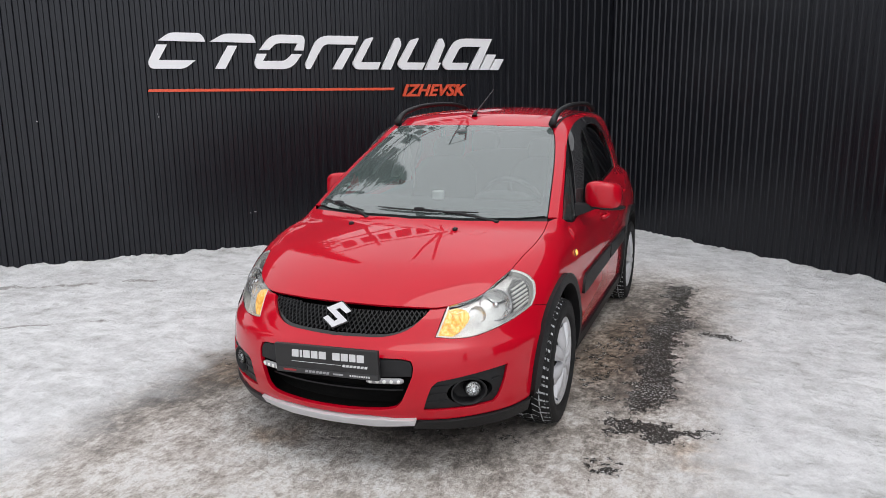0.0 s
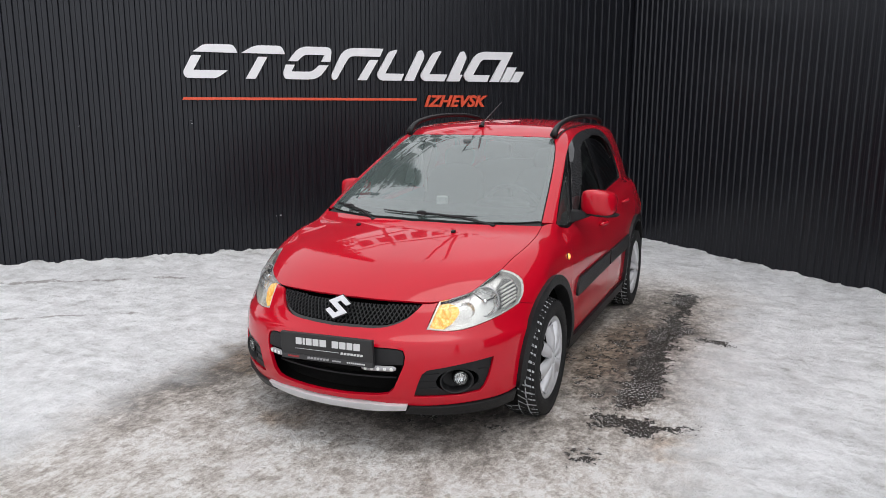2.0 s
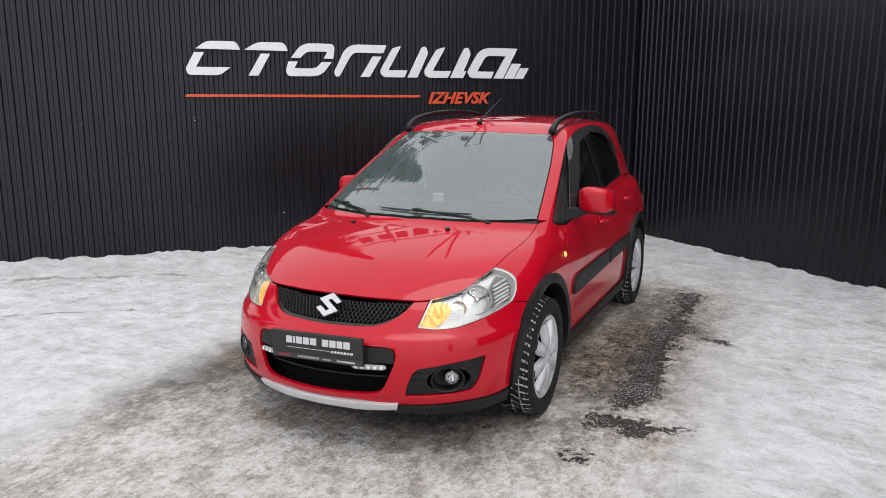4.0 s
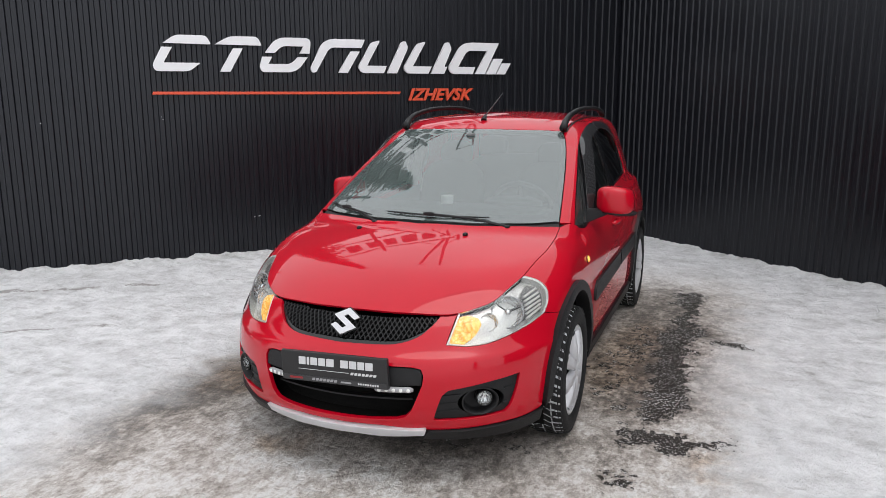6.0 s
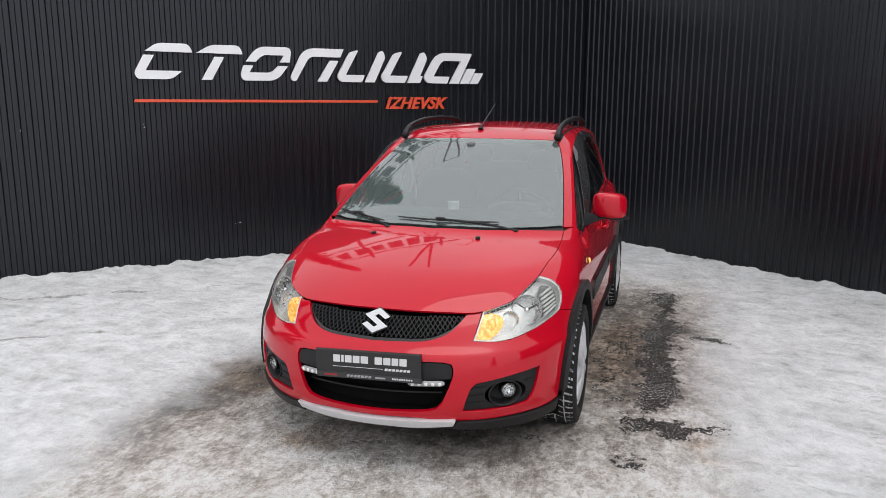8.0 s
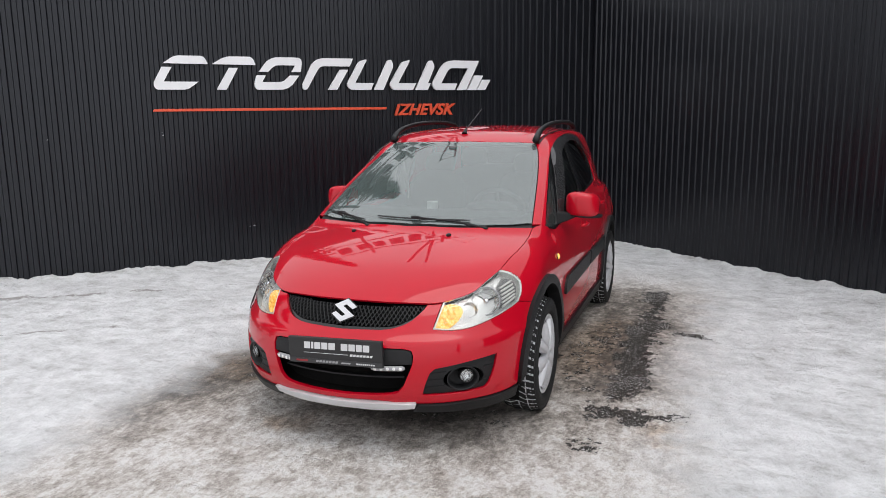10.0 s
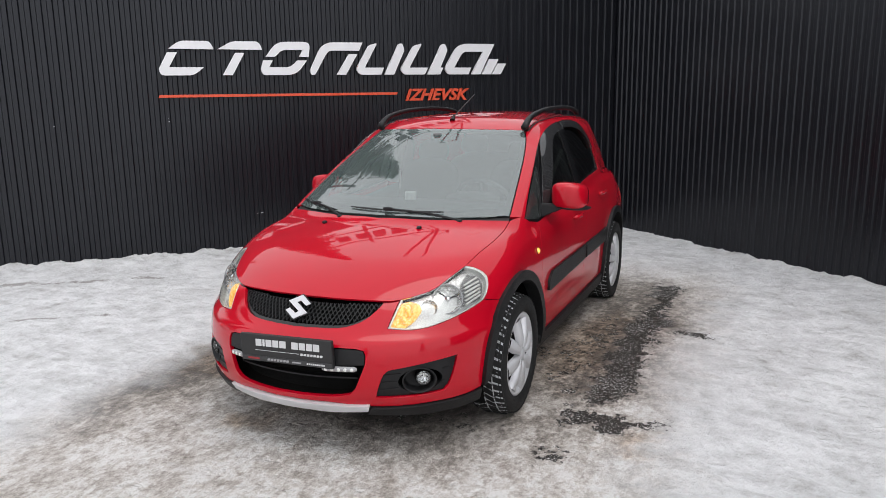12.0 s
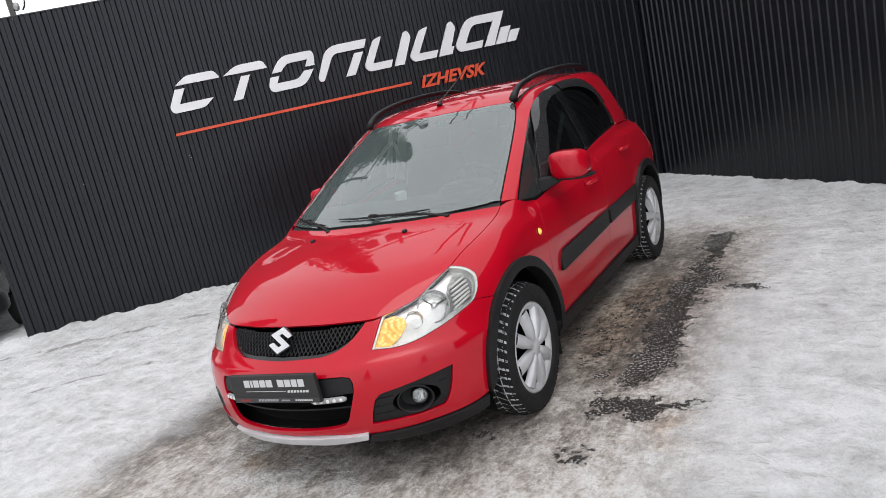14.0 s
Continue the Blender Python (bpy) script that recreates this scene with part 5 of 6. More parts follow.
# fog lamp pockets
for s in (LEFT, RIGHT):
    ring = [(s * a, b, c) for a, b, c in ellipse_xz(0.604, 0.386, 0.082, 0.058)]
    fog = panel("fog_lamp_pocket", [(s * a, b, c) for a, b, c in FOG], BLACK, NOSE_VIEW, holes=(ring,), step=0.025, lift=-0.012, rim=0.03, gap=0.001, label="black ribbed fog lamp pocket")
    at, n = skin_at(s * 0.604, 0.386, -0.012)
    n = Vector((n[0] * 0.8, n[1], 0)).normalized()
    cup = part("bezel", moved(lathe_bm([(0.061, -0.004), (0.063, 0.002), (0.059, 0.004), (0.055, 0.0), (0.050, -0.05), (0.04, -0.055), (0, -0.055)], 32, "z"), facing(at, n) @ Matrix.Diagonal((1.32, 1, 1, 1))), BLACK, fog, "black lamp well", smooth=True)
    lamp_at = Vector(at) - n * 0.014 + Vector((s * 0.020, 0.006, 0.010))
    part("fog_lamp", moved(lathe_bm([(0.038, -0.03), (0.038, 0.0), (0.035, 0.004), (0.031, 0.003)], 24, "z"), facing(lamp_at, n)), GLOSS_BLACK, fog, "round fog lamp")
    part("reflector", moved(lathe_bm([(0.0335, 0.0), (0.026, -0.014), (0.012, -0.022), (0, -0.024)], 24, "z"), facing(lamp_at, n)), REFLECTOR, fog, smooth=True)
    part("lens", moved(lathe_bm([(0.034, 0.003), (0.025, 0.009), (0.012, 0.0125), (0, 0.0135)], 24, "z"), facing(lamp_at, n)), LENS, fog, "clear domed glass", smooth=True)
    for z0, xa, xb in ((0.352, 0.444, 0.530), (0.388, 0.455, 0.520), (0.423, 0.468, 0.532), (0.352, 0.682, 0.696), (0.42, 0.686, 0.712)):
        row = [tuple(v) for v in NOSE_VIEW.flat(np.array([on_nose(s * a, z0 + 0.04 * (a - 0.44)) for a in np.linspace(xa, xb, 8)]))]
        flat_bars("rib", [row], 0.010, 0.006, -0.006, NOSE_VIEW, BLACK, fog)

# ---- headlamps ----
LAMP_OUT = [(0.668, 0.600, 0.852), (0.72, 0.625, 0.835), (0.765, 0.635, 0.80), (0.782, 0.60, 0.745), (0.782, 0.548, 0.704)]
LAMP = bend(*LAMP_TOP) + bend(*LAMP_OUT) + bend(*LAMP_LOW[::-1]) + bend((0.452, 0.168, 0.630), (0.468, 0.276, 0.740))
LAMP_MID = np.array((0.625, 0.40, 0.715))


def shrunk(pts, k, mid=LAMP_MID):
    return [tuple(mid + (np.array(p) - mid) * k) for p in pts]


TURN = bend((0.474, 0.272, 0.733), (0.505, 0.297, 0.741), (0.535, 0.32, 0.742)) + bend((0.548, 0.31, 0.728), (0.562, 0.31, 0.69), (0.550, 0.27, 0.655), (0.53, 0.22, 0.633)) + bend((0.52, 0.21, 0.631), (0.462, 0.178, 0.638)) + bend((0.462, 0.178, 0.638), (0.474, 0.272, 0.733))
for s in (LEFT, RIGHT):
    sx = lambda pts: [(s * a, b, c) for a, b, c in pts]
    view = Along((-0.55 * s, 0.75, -0.3))
    lamp = panel("headlamp", sx(LAMP), LAMP_GREY, view, holes=(sx(shrunk(LAMP, 0.945)),), step=0.02, lift=-0.003, rim=0.034, gap=0.002, label="clear headlamp with a silver bezel and amber turn signal")
    panel("housing", sx(LAMP), POCKET, view, step=0.03, lift=-0.034, rim=0.0, gap=0.002, parent=lamp, label="silver inner housing")
    panel("lens", sx(LAMP), LENS, view, step=0.025, lift=0.003, rim=0.006, gap=0.0025, parent=lamp, label="clear outer lens")
    panel("turn_signal", sx(TURN), AMBER, view, step=0.02, lift=-0.020, rim=0.02, gap=0.001, parent=lamp, label="lit amber turn signal reflector")
    ta, tn = np.array((s * 0.512, 0.262, 0.684)), np.array((s * 0.35, -0.9, 0.25))
    ta = snap(ta[None])[0] - slope(snap(ta[None]))[0] * 0.020
    part("bulb", moved(lathe_bm([(0.026, 0), (0.024, 0.005), (0.016, 0.010), (0.008, 0.012), (0, 0.0125)], 20, "z"), facing(ta, tn)), AMBER, lamp, "lit amber turn signal bulb", smooth=True)
    ma = snap(np.array((s * 0.655, 0.412, 0.735))[None])[0]
    mn = slope(ma[None])[0]
    mw = Vector((mn[0] * 0.7, mn[1] - 0.35, mn[2] * 0.55)).normalized()
    mc = Vector(ma) - Vector(mn) * 0.020
    part("main_reflector", moved(lathe_bm([(0.070, 0.0), (0.066, -0.006), (0.060, -0.016), (0.052, -0.026), (0.042, -0.036), (0.030, -0.043), (0.018, -0.047), (0, -0.048)], 14, "z"), facing(mc, mw)), REFLECTOR, lamp, "faceted round main reflector")
    part("bulb_shield", moved(lathe_bm([(0.016, -0.035), (0.0165, -0.008), (0.012, 0.0), (0, 0.003)], 16, "z"), facing(mc, mw)), CHROME, lamp, smooth=True)
    ring_pts = [tuple(facing(mc, mw) @ Vector((0.071 * math.cos(a), 0.071 * math.sin(a), 0.001))) for a in np.linspace(0, 2 * math.pi, 37)]
    part("reflector_rim", tube_bm(ring_pts, 0.0035, 6, False), STEEL, lamp, smooth=True)
    for a in (0.4, 2.5, 4.6):
        part("shield_arm", tube_bm([tuple(facing(mc, mw) @ Vector((r * math.cos(a), r * math.sin(a), -0.020))) for r in (0.012, 0.052)], 0.005, 6), GLOSS_BLACK, lamp)
    ia = snap(np.array((s * 0.590, 0.335, 0.700))[None])[0]
    part("side_reflector", moved(lathe_bm([(0.040, 0.0), (0.034, -0.014), (0.018, -0.024), (0, -0.027)], 20, "z"), facing(Vector(ia) - Vector(slope(ia[None])[0]) * 0.024, mw)), REFLECTOR, lamp, smooth=True)
    back = bend((0.716, 0.435, 0.686), (0.69, 0.49, 0.775), (0.682, 0.54, 0.812)) + bend((0.69, 0.57, 0.828), (0.735, 0.60, 0.815), (0.762, 0.60, 0.77), (0.772, 0.56, 0.715)) + bend((0.772, 0.55, 0.71), (0.716, 0.435, 0.686))
    panel("rib_backing", sx(back), LAMP_DARK, view, step=0.03, lift=-0.022, rim=0.0, gap=0.0, parent=lamp, label="grey ribbed outer trim")
    for k in range(6):
        t = k / 5
        a = np.array((0.729 - 0.030 * t, 0.456 + 0.050 * t, 0.696 + 0.086 * t))
        b = np.array((0.771 - 0.036 * t * t, 0.549 + 0.042 * t, 0.730 + 0.077 * t))
        row = snap(np.array([(s * v[0], v[1], v[2]) for v in (a + (b - a) * u for u in np.linspace(0, 1, 6))]))
        row = row - slope(row) * 0.012
        part("trim_rib", tube_bm([tuple(v) for v in row], 0.0056, 6), LAMP_GREY, lamp, smooth=True)

# ---- mirrors, handles, lamps, rails ----


def soft_box(cx, cy, cz, rx, ry, rz, power=3.2, nu=28, nv=16):
    """A rounded box: a superellipsoid."""
    bm = bmesh.new()
    f = lambda v: math.copysign(abs(v) ** (2 / power), v)
    rows = []
    for j in range(nv + 1):
        b = -math.pi / 2 + math.pi * j / nv
        rows.append([bm.verts.new((cx + rx * f(math.cos(b)) * f(math.cos(2 * math.pi * i / nu)), cy + ry * f(math.cos(b)) * f(math.sin(2 * math.pi * i / nu)), cz + rz * f(math.sin(b)))) for i in range(nu)])
    for a, c in zip(rows, rows[1:]):
        for i in range(nu):
            bm.faces.new((a[i], a[(i + 1) % nu], c[(i + 1) % nu], c[i]))
    bmesh.ops.remove_doubles(bm, verts=bm.verts, dist=1e-5)
    bmesh.ops.recalc_face_normals(bm, faces=bm.faces)
    return bm


def warp(bm, fn):
    for v in bm.verts:
        v.co = fn(v.co)
    return bm


for s in (LEFT, RIGHT):
    def shape_mirror(v):
        t = (v.x - 0.915) / 0.115
        return Vector((s * (v.x - (0.0 if s > 0 else 0.085)), v.y + 0.05 * t * t + 0.02 * t, v.z - 0.010 * t - 0.012 * t * t * (1 if v.z > 1.08 else 0)))
    cap = part("door_mirror", warp(soft_box(0.908, 1.66, 1.080, 0.104, 0.075, 0.078, 4.2), shape_mirror), PAINT, car, "red door mirror with a black lower edge", smooth=True)
    part("mirror_skirt", warp(soft_box(0.916, 1.668, 1.008, 0.112, 0.070, 0.012, 3.0), shape_mirror), BLACK, cap, "black lower edge", smooth=True)
    part("mirror_glass", warp(soft_box(0.908, 1.737, 1.075, 0.090, 0.004, 0.062, 3.8), shape_mirror), CHROME, cap, "mirror glass", smooth=True)
    arm = bmesh.new()
    bmesh.ops.create_cube(arm, size=1.0)
    ends = {-1: ((0.765, 1.55, 1.60, 0.955, 1.04)), 1: ((0.875, 1.63, 1.70, 0.998, 1.022))}
    for v in arm.verts:
        e = ends[-1 if v.co.x < 0 else 1]
        v.co = Vector((s * e[0], e[1] if v.co.y < 0 else e[2], e[3] if v.co.z < 0 else e[4]))
    bmesh.ops.bevel(arm, geom=arm.edges[:], offset=0.008, segments=2, profile=0.5, affect="EDGES")
    bmesh.ops.recalc_face_normals(arm, faces=arm.faces)
    part("mirror_arm", arm, BLACK, cap, "black mirror arm")

for doors, hy, hz in ((front_doors, 2.19, 0.868), (rear_doors, 3.02, 0.93)):
    for door, s in zip(doors, (LEFT, RIGHT)):
        y = np.linspace(hy - 0.09, hy + 0.09, 14)
        row = snap(np.array([(s * 0.82, v, hz) for v in y]))
        out = slope(row)
        bow = 0.006 + 0.030 * np.sin(np.linspace(0, math.pi, 14)) ** 0.5
        row = row + out * bow[:, None]
        part("door_handle", tube_bm([tuple(v) for v in row], [0.007] + [0.0125] * 12 + [0.007], 8), PAINT, door, "red bow door handle", smooth=True)
        dish = [(s * 0.82, hy + 0.055 * math.cos(a), hz + 0.034 * math.sin(a)) for a in np.linspace(0, 2 * math.pi, 20, endpoint=False)]
        panel("handle_recess", dish, PAINT, Along((-s, 0, 0)), step=0.03, lift=0.0025, rim=0.003, gap=0, parent=door)

for s in (LEFT, RIGHT):
    p = snap(np.array([(s * 0.836, 1.27, 0.81)]))[0]
    n = slope(p[None])[0]
    lamp = part("side_repeater", moved(lathe_bm([(0.021, 0), (0.021, 0.003), (0.019, 0.004)], 20, "z"), facing(p, n)), GLOSS_BLACK, car, "round amber side turn signal")
    part("lens", moved(lathe_bm([(0.019, 0.003), (0.016, 0.009), (0.009, 0.013), (0, 0.014)], 20, "z"), facing(p, n)), AMBER, lamp, "lit amber lens", smooth=True)
    # roof rail
    pts = bend((s * 0.532, 1.955, 1.468), (s * 0.533, 2.02, 1.512), (s * 0.534, 2.14, 1.546), (s * 0.536, 2.4, 1.573), (s * 0.536, 2.75, 1.581), (s * 0.534, 3.05, 1.573), (s * 0.53, 3.25, 1.552), (s * 0.528, 3.33, 1.53), (s * 0.526, 3.37, 1.492), step=0.03)
    rad = [0.0165 + 0.009 * math.exp(-i / 2.5) + 0.006 * math.exp(-(len(pts) - 1 - i) / 2.2) for i in range(len(pts))]
    part("roof_rail", tube_bm(pts, rad, 10), BLACK, car, "dark grey roof rail", smooth=True)
    ditch = bend((s * 0.541, 1.99, 1.44), (s * 0.545, 2.15, 1.475), (s * 0.545, 2.6, 1.505), (s * 0.54, 3.2, 1.49), (s * 0.518, 3.69, 1.45))
    d = snap(np.array(ditch))
    part("roof_ditch", tube_bm([tuple(v - np.array((0, 0, 0.004))) for v in d[::3]], 0.008, 6), BLACK, car, "black roof ditch strip", smooth=True)

base = snap(np.array([(0.0, 2.02, 1.52)]))[0]
antenna = part("antenna", tube_bm([tuple(base + np.array((0, -0.012, -0.002))), tuple(base + np.array((0, 0.0, 0.012))), tuple(base + np.array((0, 0.022, 0.030)))], [0.020, 0.015, 0.008], 12), BLACK, car, "thin raked roof antenna")
part("mast", tube_bm([tuple(base + np.array((0, 0.018, 0.026))), tuple(base + np.array((0, 0.40, 0.17)))], [0.0042, 0.0028], 8), FLASHING, antenna)

for x in (-0.32, 0.285):
    p = snap(np.array([(x, 0.868, 0.97)]))[0]
    part("washer_jet", warp(soft_box(0, 0, 0.004, 0.013, 0.016, 0.010, 2.6, 12, 8), lambda v: v + Vector(p)), BLACK, car, "small black washer jet on the hood", smooth=True)


def on_screen(x, up, lift):
    """A point of the windscreen: up metres above its lower edge line."""
    y = 0.955 + 0.50 * x * x + up
    p = snap(np.array([(x, y, 1.02 + 0.4 * up)]))
    return tuple(p[0] + slope(p)[0] * lift)


def wiper(x_tip, x_end, x_pivot, up_tip, up_end):
    xs = np.linspace(x_tip, x_end, 9)
    ups = np.linspace(up_tip, up_end, 9)
    blade = part("wiper", tube_bm([on_screen(a, u, 0.012) for a, u in zip(xs, ups)], [0.003] + [0.0052] * 7 + [0.003], 6), GLOSS_BLACK, car, "black wiper resting on the windscreen")
    mid = on_screen((x_tip * 0.55 + x_end * 0.45), up_tip * 0.55 + up_end * 0.45, 0.022)
    foot = on_screen(x_pivot, -0.04, -0.004)
    bendy = tuple(np.array(mid) * 0.45 + np.array(foot) * 0.55 + np.array((0, 0, 0.012)))
    part("wiper_arm", tube_bm([foot, bendy, mid], [0.010, 0.007, 0.005], 8), BLACK, blade)
    part("clip", warp(soft_box(0, 0, 0, 0.030, 0.012, 0.011, 3, 12, 8), lambda v: v + Vector(mid)), BLACK, blade)
    part("pivot", warp(soft_box(0, 0, 0, 0.016, 0.016, 0.010, 2.4, 12, 8), lambda v: v + Vector(foot)), BLACK, blade)


wiper(-0.672, -0.30, -0.27, 0.035, -0.008)
wiper(-0.22, 0.36, 0.46, 0.035, 0.018)

# ---- wheels ----
COVER_R = 0.226


def build_wheel():
    tyre = part("wheel", lathe_bm([(0.222, 0.078), (0.228, 0.096), (0.250, 0.105), (0.285, 0.104), (0.306, 0.096), (0.317, 0.080), (0.319, 0.0), (0.317, -0.080), (0.306, -0.096), (0.25, -0.104), (0.222, -0.08)], 64), RUBBER, car, "winter tyre with snow in its tread and a silver cover", smooth=True)
    part("packed_snow", lathe_bm([(0.302, 0.096), (0.3120, 0.090), (0.3182, 0.076), (0.3240, 0.048), (0.3262, 0.0), (0.3240, -0.048), (0.3182, -0.076), (0.3120, -0.090), (0.302, -0.096)], 64), TREAD_SNOW, tyre, "snow packed in the grooves", smooth=True)
    bm = bmesh.new()
    n = 46
    for k in range(n):
        for row, (x0, x1, r0, sk) in enumerate(((0.053, 0.097, 0.325, 0.012), (0.004, 0.047, 0.329, 0.020), (-0.047, -0.004, 0.329, -0.020), (-0.097, -0.053, 0.325, -0.012))):
            a0 = 2 * math.pi * (k + (0.5 if row % 2 else 0.0)) / n
            w = 2 * math.pi / n * 0.70
            top, bot = [], []
            for xx, aa, out in ((x0, 0.0, abs(x0) > 0.09), (x1, 0.0, abs(x1) > 0.09), (x1, w, abs(x1) > 0.09), (x0, w, abs(x0) > 0.09)):
                ang = a0 + aa + sk * (xx - x0) / (x1 - x0) * 4
                r = r0 - (0.012 if out else 0)
                top.append(bm.verts.new((xx, r * math.cos(ang), r * math.sin(ang))))
                bot.append(bm.verts.new((xx, 0.305 * math.cos(ang), 0.305 * math.sin(ang))))
            bm.faces.new(top)
            for i in range(4):
                bm.faces.new((top[i], bot[i], bot[(i + 1) % 4], top[(i + 1) % 4]))
    bmesh.ops.recalc_face_normals(bm, faces=bm.faces)
    tagged(part("tread", bm, RUBBER, tyre, "blocky winter tread"), kind="stuff")
    part("rim_back", lathe_bm([(0.222, 0.060), (0.215, 0.045), (0.06, 0.035), (0, 0.035)], 40), DARK, tyre, "dark steel rim behind the cover")
    part("wheel_cover", lathe_bm([(0.187, 0.070), (0.196, 0.084), (0.206, 0.092), (0.216, 0.094), (COVER_R, 0.090), (COVER_R + 0.001, 0.080), (0.2, 0.07)], 64), COVER, tyre, "silver plastic wheel cover", smooth=True)
    bm = bmesh.new()
    rows = []
    for j in range(9):
        r = 0.020 + (0.200 - 0.020) * j / 8
        half = 0.011 + 0.021 * min(1, (r - 0.02) / 0.08) ** 0.9 + 0.05 * max(0, r - 0.13) ** 1.0
        h = 0.090 + 0.016 * math.sin(math.pi * min(1.0, (r / 0.20)) ** 0.8) - 0.006 * (r < 0.04)
        row = []
        for i in range(7):
            t = -1 + 2 * i / 6
            row.append(bm.verts.new((h + 0.007 * (1 - t * t) - (0.026 if abs(t) == 1 else 0), half * max(-0.97, min(0.97, t * 1.18)), r)))
        rows.append(row)
    for a, b in zip(rows, rows[1:]):
        for i in range(6):
            bm.faces.new((a[i], a[i + 1], b[i + 1], b[i]))
    bmesh.ops.recalc_face_normals(bm, faces=bm.faces)
    spoke = part("spoke", bm, COVER, tyre, smooth=True)
    for k in range(1, 8):
        o = new("spoke", spoke.data)
        o.parent = tyre
        o.matrix_basis = pose(0, 0, 0, 45 * k)
    part("hub_cap", lathe_bm([(0.044, 0.075), (0.044, 0.100), (0.038, 0.106), (0.02, 0.109), (0, 0.110)], 28), COVER, tyre, "round centre cap", smooth=True)
    return tyre


first = build_wheel()
first.matrix_basis = pose(0.762, FRONT_HUB, HUB_Z, 11)
for x, y, turn, spin in ((0.758, REAR_HUB, 0, 30), (-0.762, FRONT_HUB, 180, 5), (-0.748, REAR_HUB, 180, 20)):
    copy_thing(first, pose(x, y, HUB_Z, spin, 0, turn))

for s in (LEFT, RIGHT):
    for hub in (FRONT_HUB, REAR_HUB):
        bm = bmesh.new()
        rows = []
        for k in range(25):
            a = radians(-20 + 220 * k / 24)
            rows.append([bm.verts.new((s * x, hub + 0.412 * math.cos(a), HUB_Z + 0.412 * math.sin(a))) for x in (0.80, 0.56)])
        for a, b in zip(rows, rows[1:]):
            bm.faces.new((a[0], a[1], b[1], b[0]))
        bm.faces.new([r[1] for r in rows])
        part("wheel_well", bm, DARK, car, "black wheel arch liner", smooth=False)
    for y, z0, z1 in ((1.285, 0.11, 0.33), (3.80, 0.10, 0.34)):
        part("mud_flap", box_bm(min(s * 0.62, s * 0.825), max(s * 0.62, s * 0.825), y, y + 0.012, z0, z1, 0.004), RUBBER, car, "black rubber mud flap")

# ---- underside and cabin ----
part("underbody", box_bm(-0.555, 0.555, 0.28, 3.95, 0.20, 0.42, 0.03), DARK, car, "black underbody")
part("engine_bay", box_bm(-0.555, 0.555, 0.33, 1.05, 0.40, 0.70, 0.03), DARK, car, "dark engine bay")
part("radiator", box_bm(-0.50, 0.50, 0.175, 0.30, 0.215, 0.62, 0.02), DARK, car, "dark radiator behind the intake")
part("bulkhead", box_bm(-0.70, 0.70, 1.285, 1.32, 0.42, 0.93, 0.01), DARK, car)
part("cabin_floor", box_bm(-0.74, 0.74, 1.30, 3.0, 0.30, 0.36, 0.02), DARK, car)
part("boot_floor", box_bm(-0.55, 0.55, 2.95, 3.9, 0.36, 0.62, 0.02), DARK, car)
trim_out = bend((0.84, 1.32, 0.36), (0.84, 1.34, 0.7), (0.80, 1.42, 0.935)) + bend((0.80, 1.42, 0.935), (0.78, 2.0, 0.975), (0.77, 2.5, 1.02), (0.77, 3.2, 1.07)) + bend((0.77, 3.2, 1.07), (0.84, 3.02, 0.6), (0.84, 2.98, 0.36)) + bend((0.84, 2.98, 0.36), (0.84, 1.32, 0.36))
panel("door_trim", trim_out, DASH, SIDE_VIEW, both=True, step=0.08, lift=-0.05, rim=0, label="dark inner door trim")
panel("headliner", mirrored([(a * 0.99, b, c) for a, b, c in roof_half]), plain("light_grey_headliner", (0.35, 0.35, 0.34), 0.9), Along((0, 0, -1)), step=0.1, lift=-0.035, rim=0, label="light grey headliner")


def section_bm(pts, x0, x1, bevel=0.02):
    return slab([tuple(p) for p in pts], lambda a, b, h: (x0 + h, a, b), x1 - x0, bevel)


part("dashboard", section_bm(round_poly([(1.06, 0.94), (1.12, 1.015), (1.26, 1.062), (1.42, 1.062), (1.56, 1.0), (1.60, 0.85), (1.50, 0.60), (1.34, 0.60)], 0.04, 4), -0.60, 0.60, 0.03), DASH, car, "charcoal dashboard below the windscreen", smooth=False)
hood_in = part("instrument_hood", soft_box(0.36, 1.47, 1.055, 0.17, 0.10, 0.05, 2.6), DASH, car, "hooded instrument cluster", smooth=True)
wheel_m = Matrix.Translation((0.36, 1.68, 1.0)) @ pose(0, 0, 0, -62)
ring = [tuple(wheel_m @ Vector((0.182 * math.cos(a), 0.182 * math.sin(a), 0))) for a in np.linspace(0, 2 * math.pi, 33)]
steer = part("steering_wheel", tube_bm(ring, 0.016, 10, False), DASH, car, "dark steering wheel", smooth=True)
part("airbag", moved(soft_box(0, 0, 0.0, 0.075, 0.06, 0.028, 2.6), wheel_m), DASH, steer, smooth=True)
for a in (200, 340, 270):
    c = Vector((0.178 * math.cos(radians(a)), 0.178 * math.sin(radians(a)), 0))
    part("steering_spoke", tube_bm([tuple(wheel_m @ (c * 0.3)), tuple(wheel_m @ c)], 0.013, 8), DASH, steer)


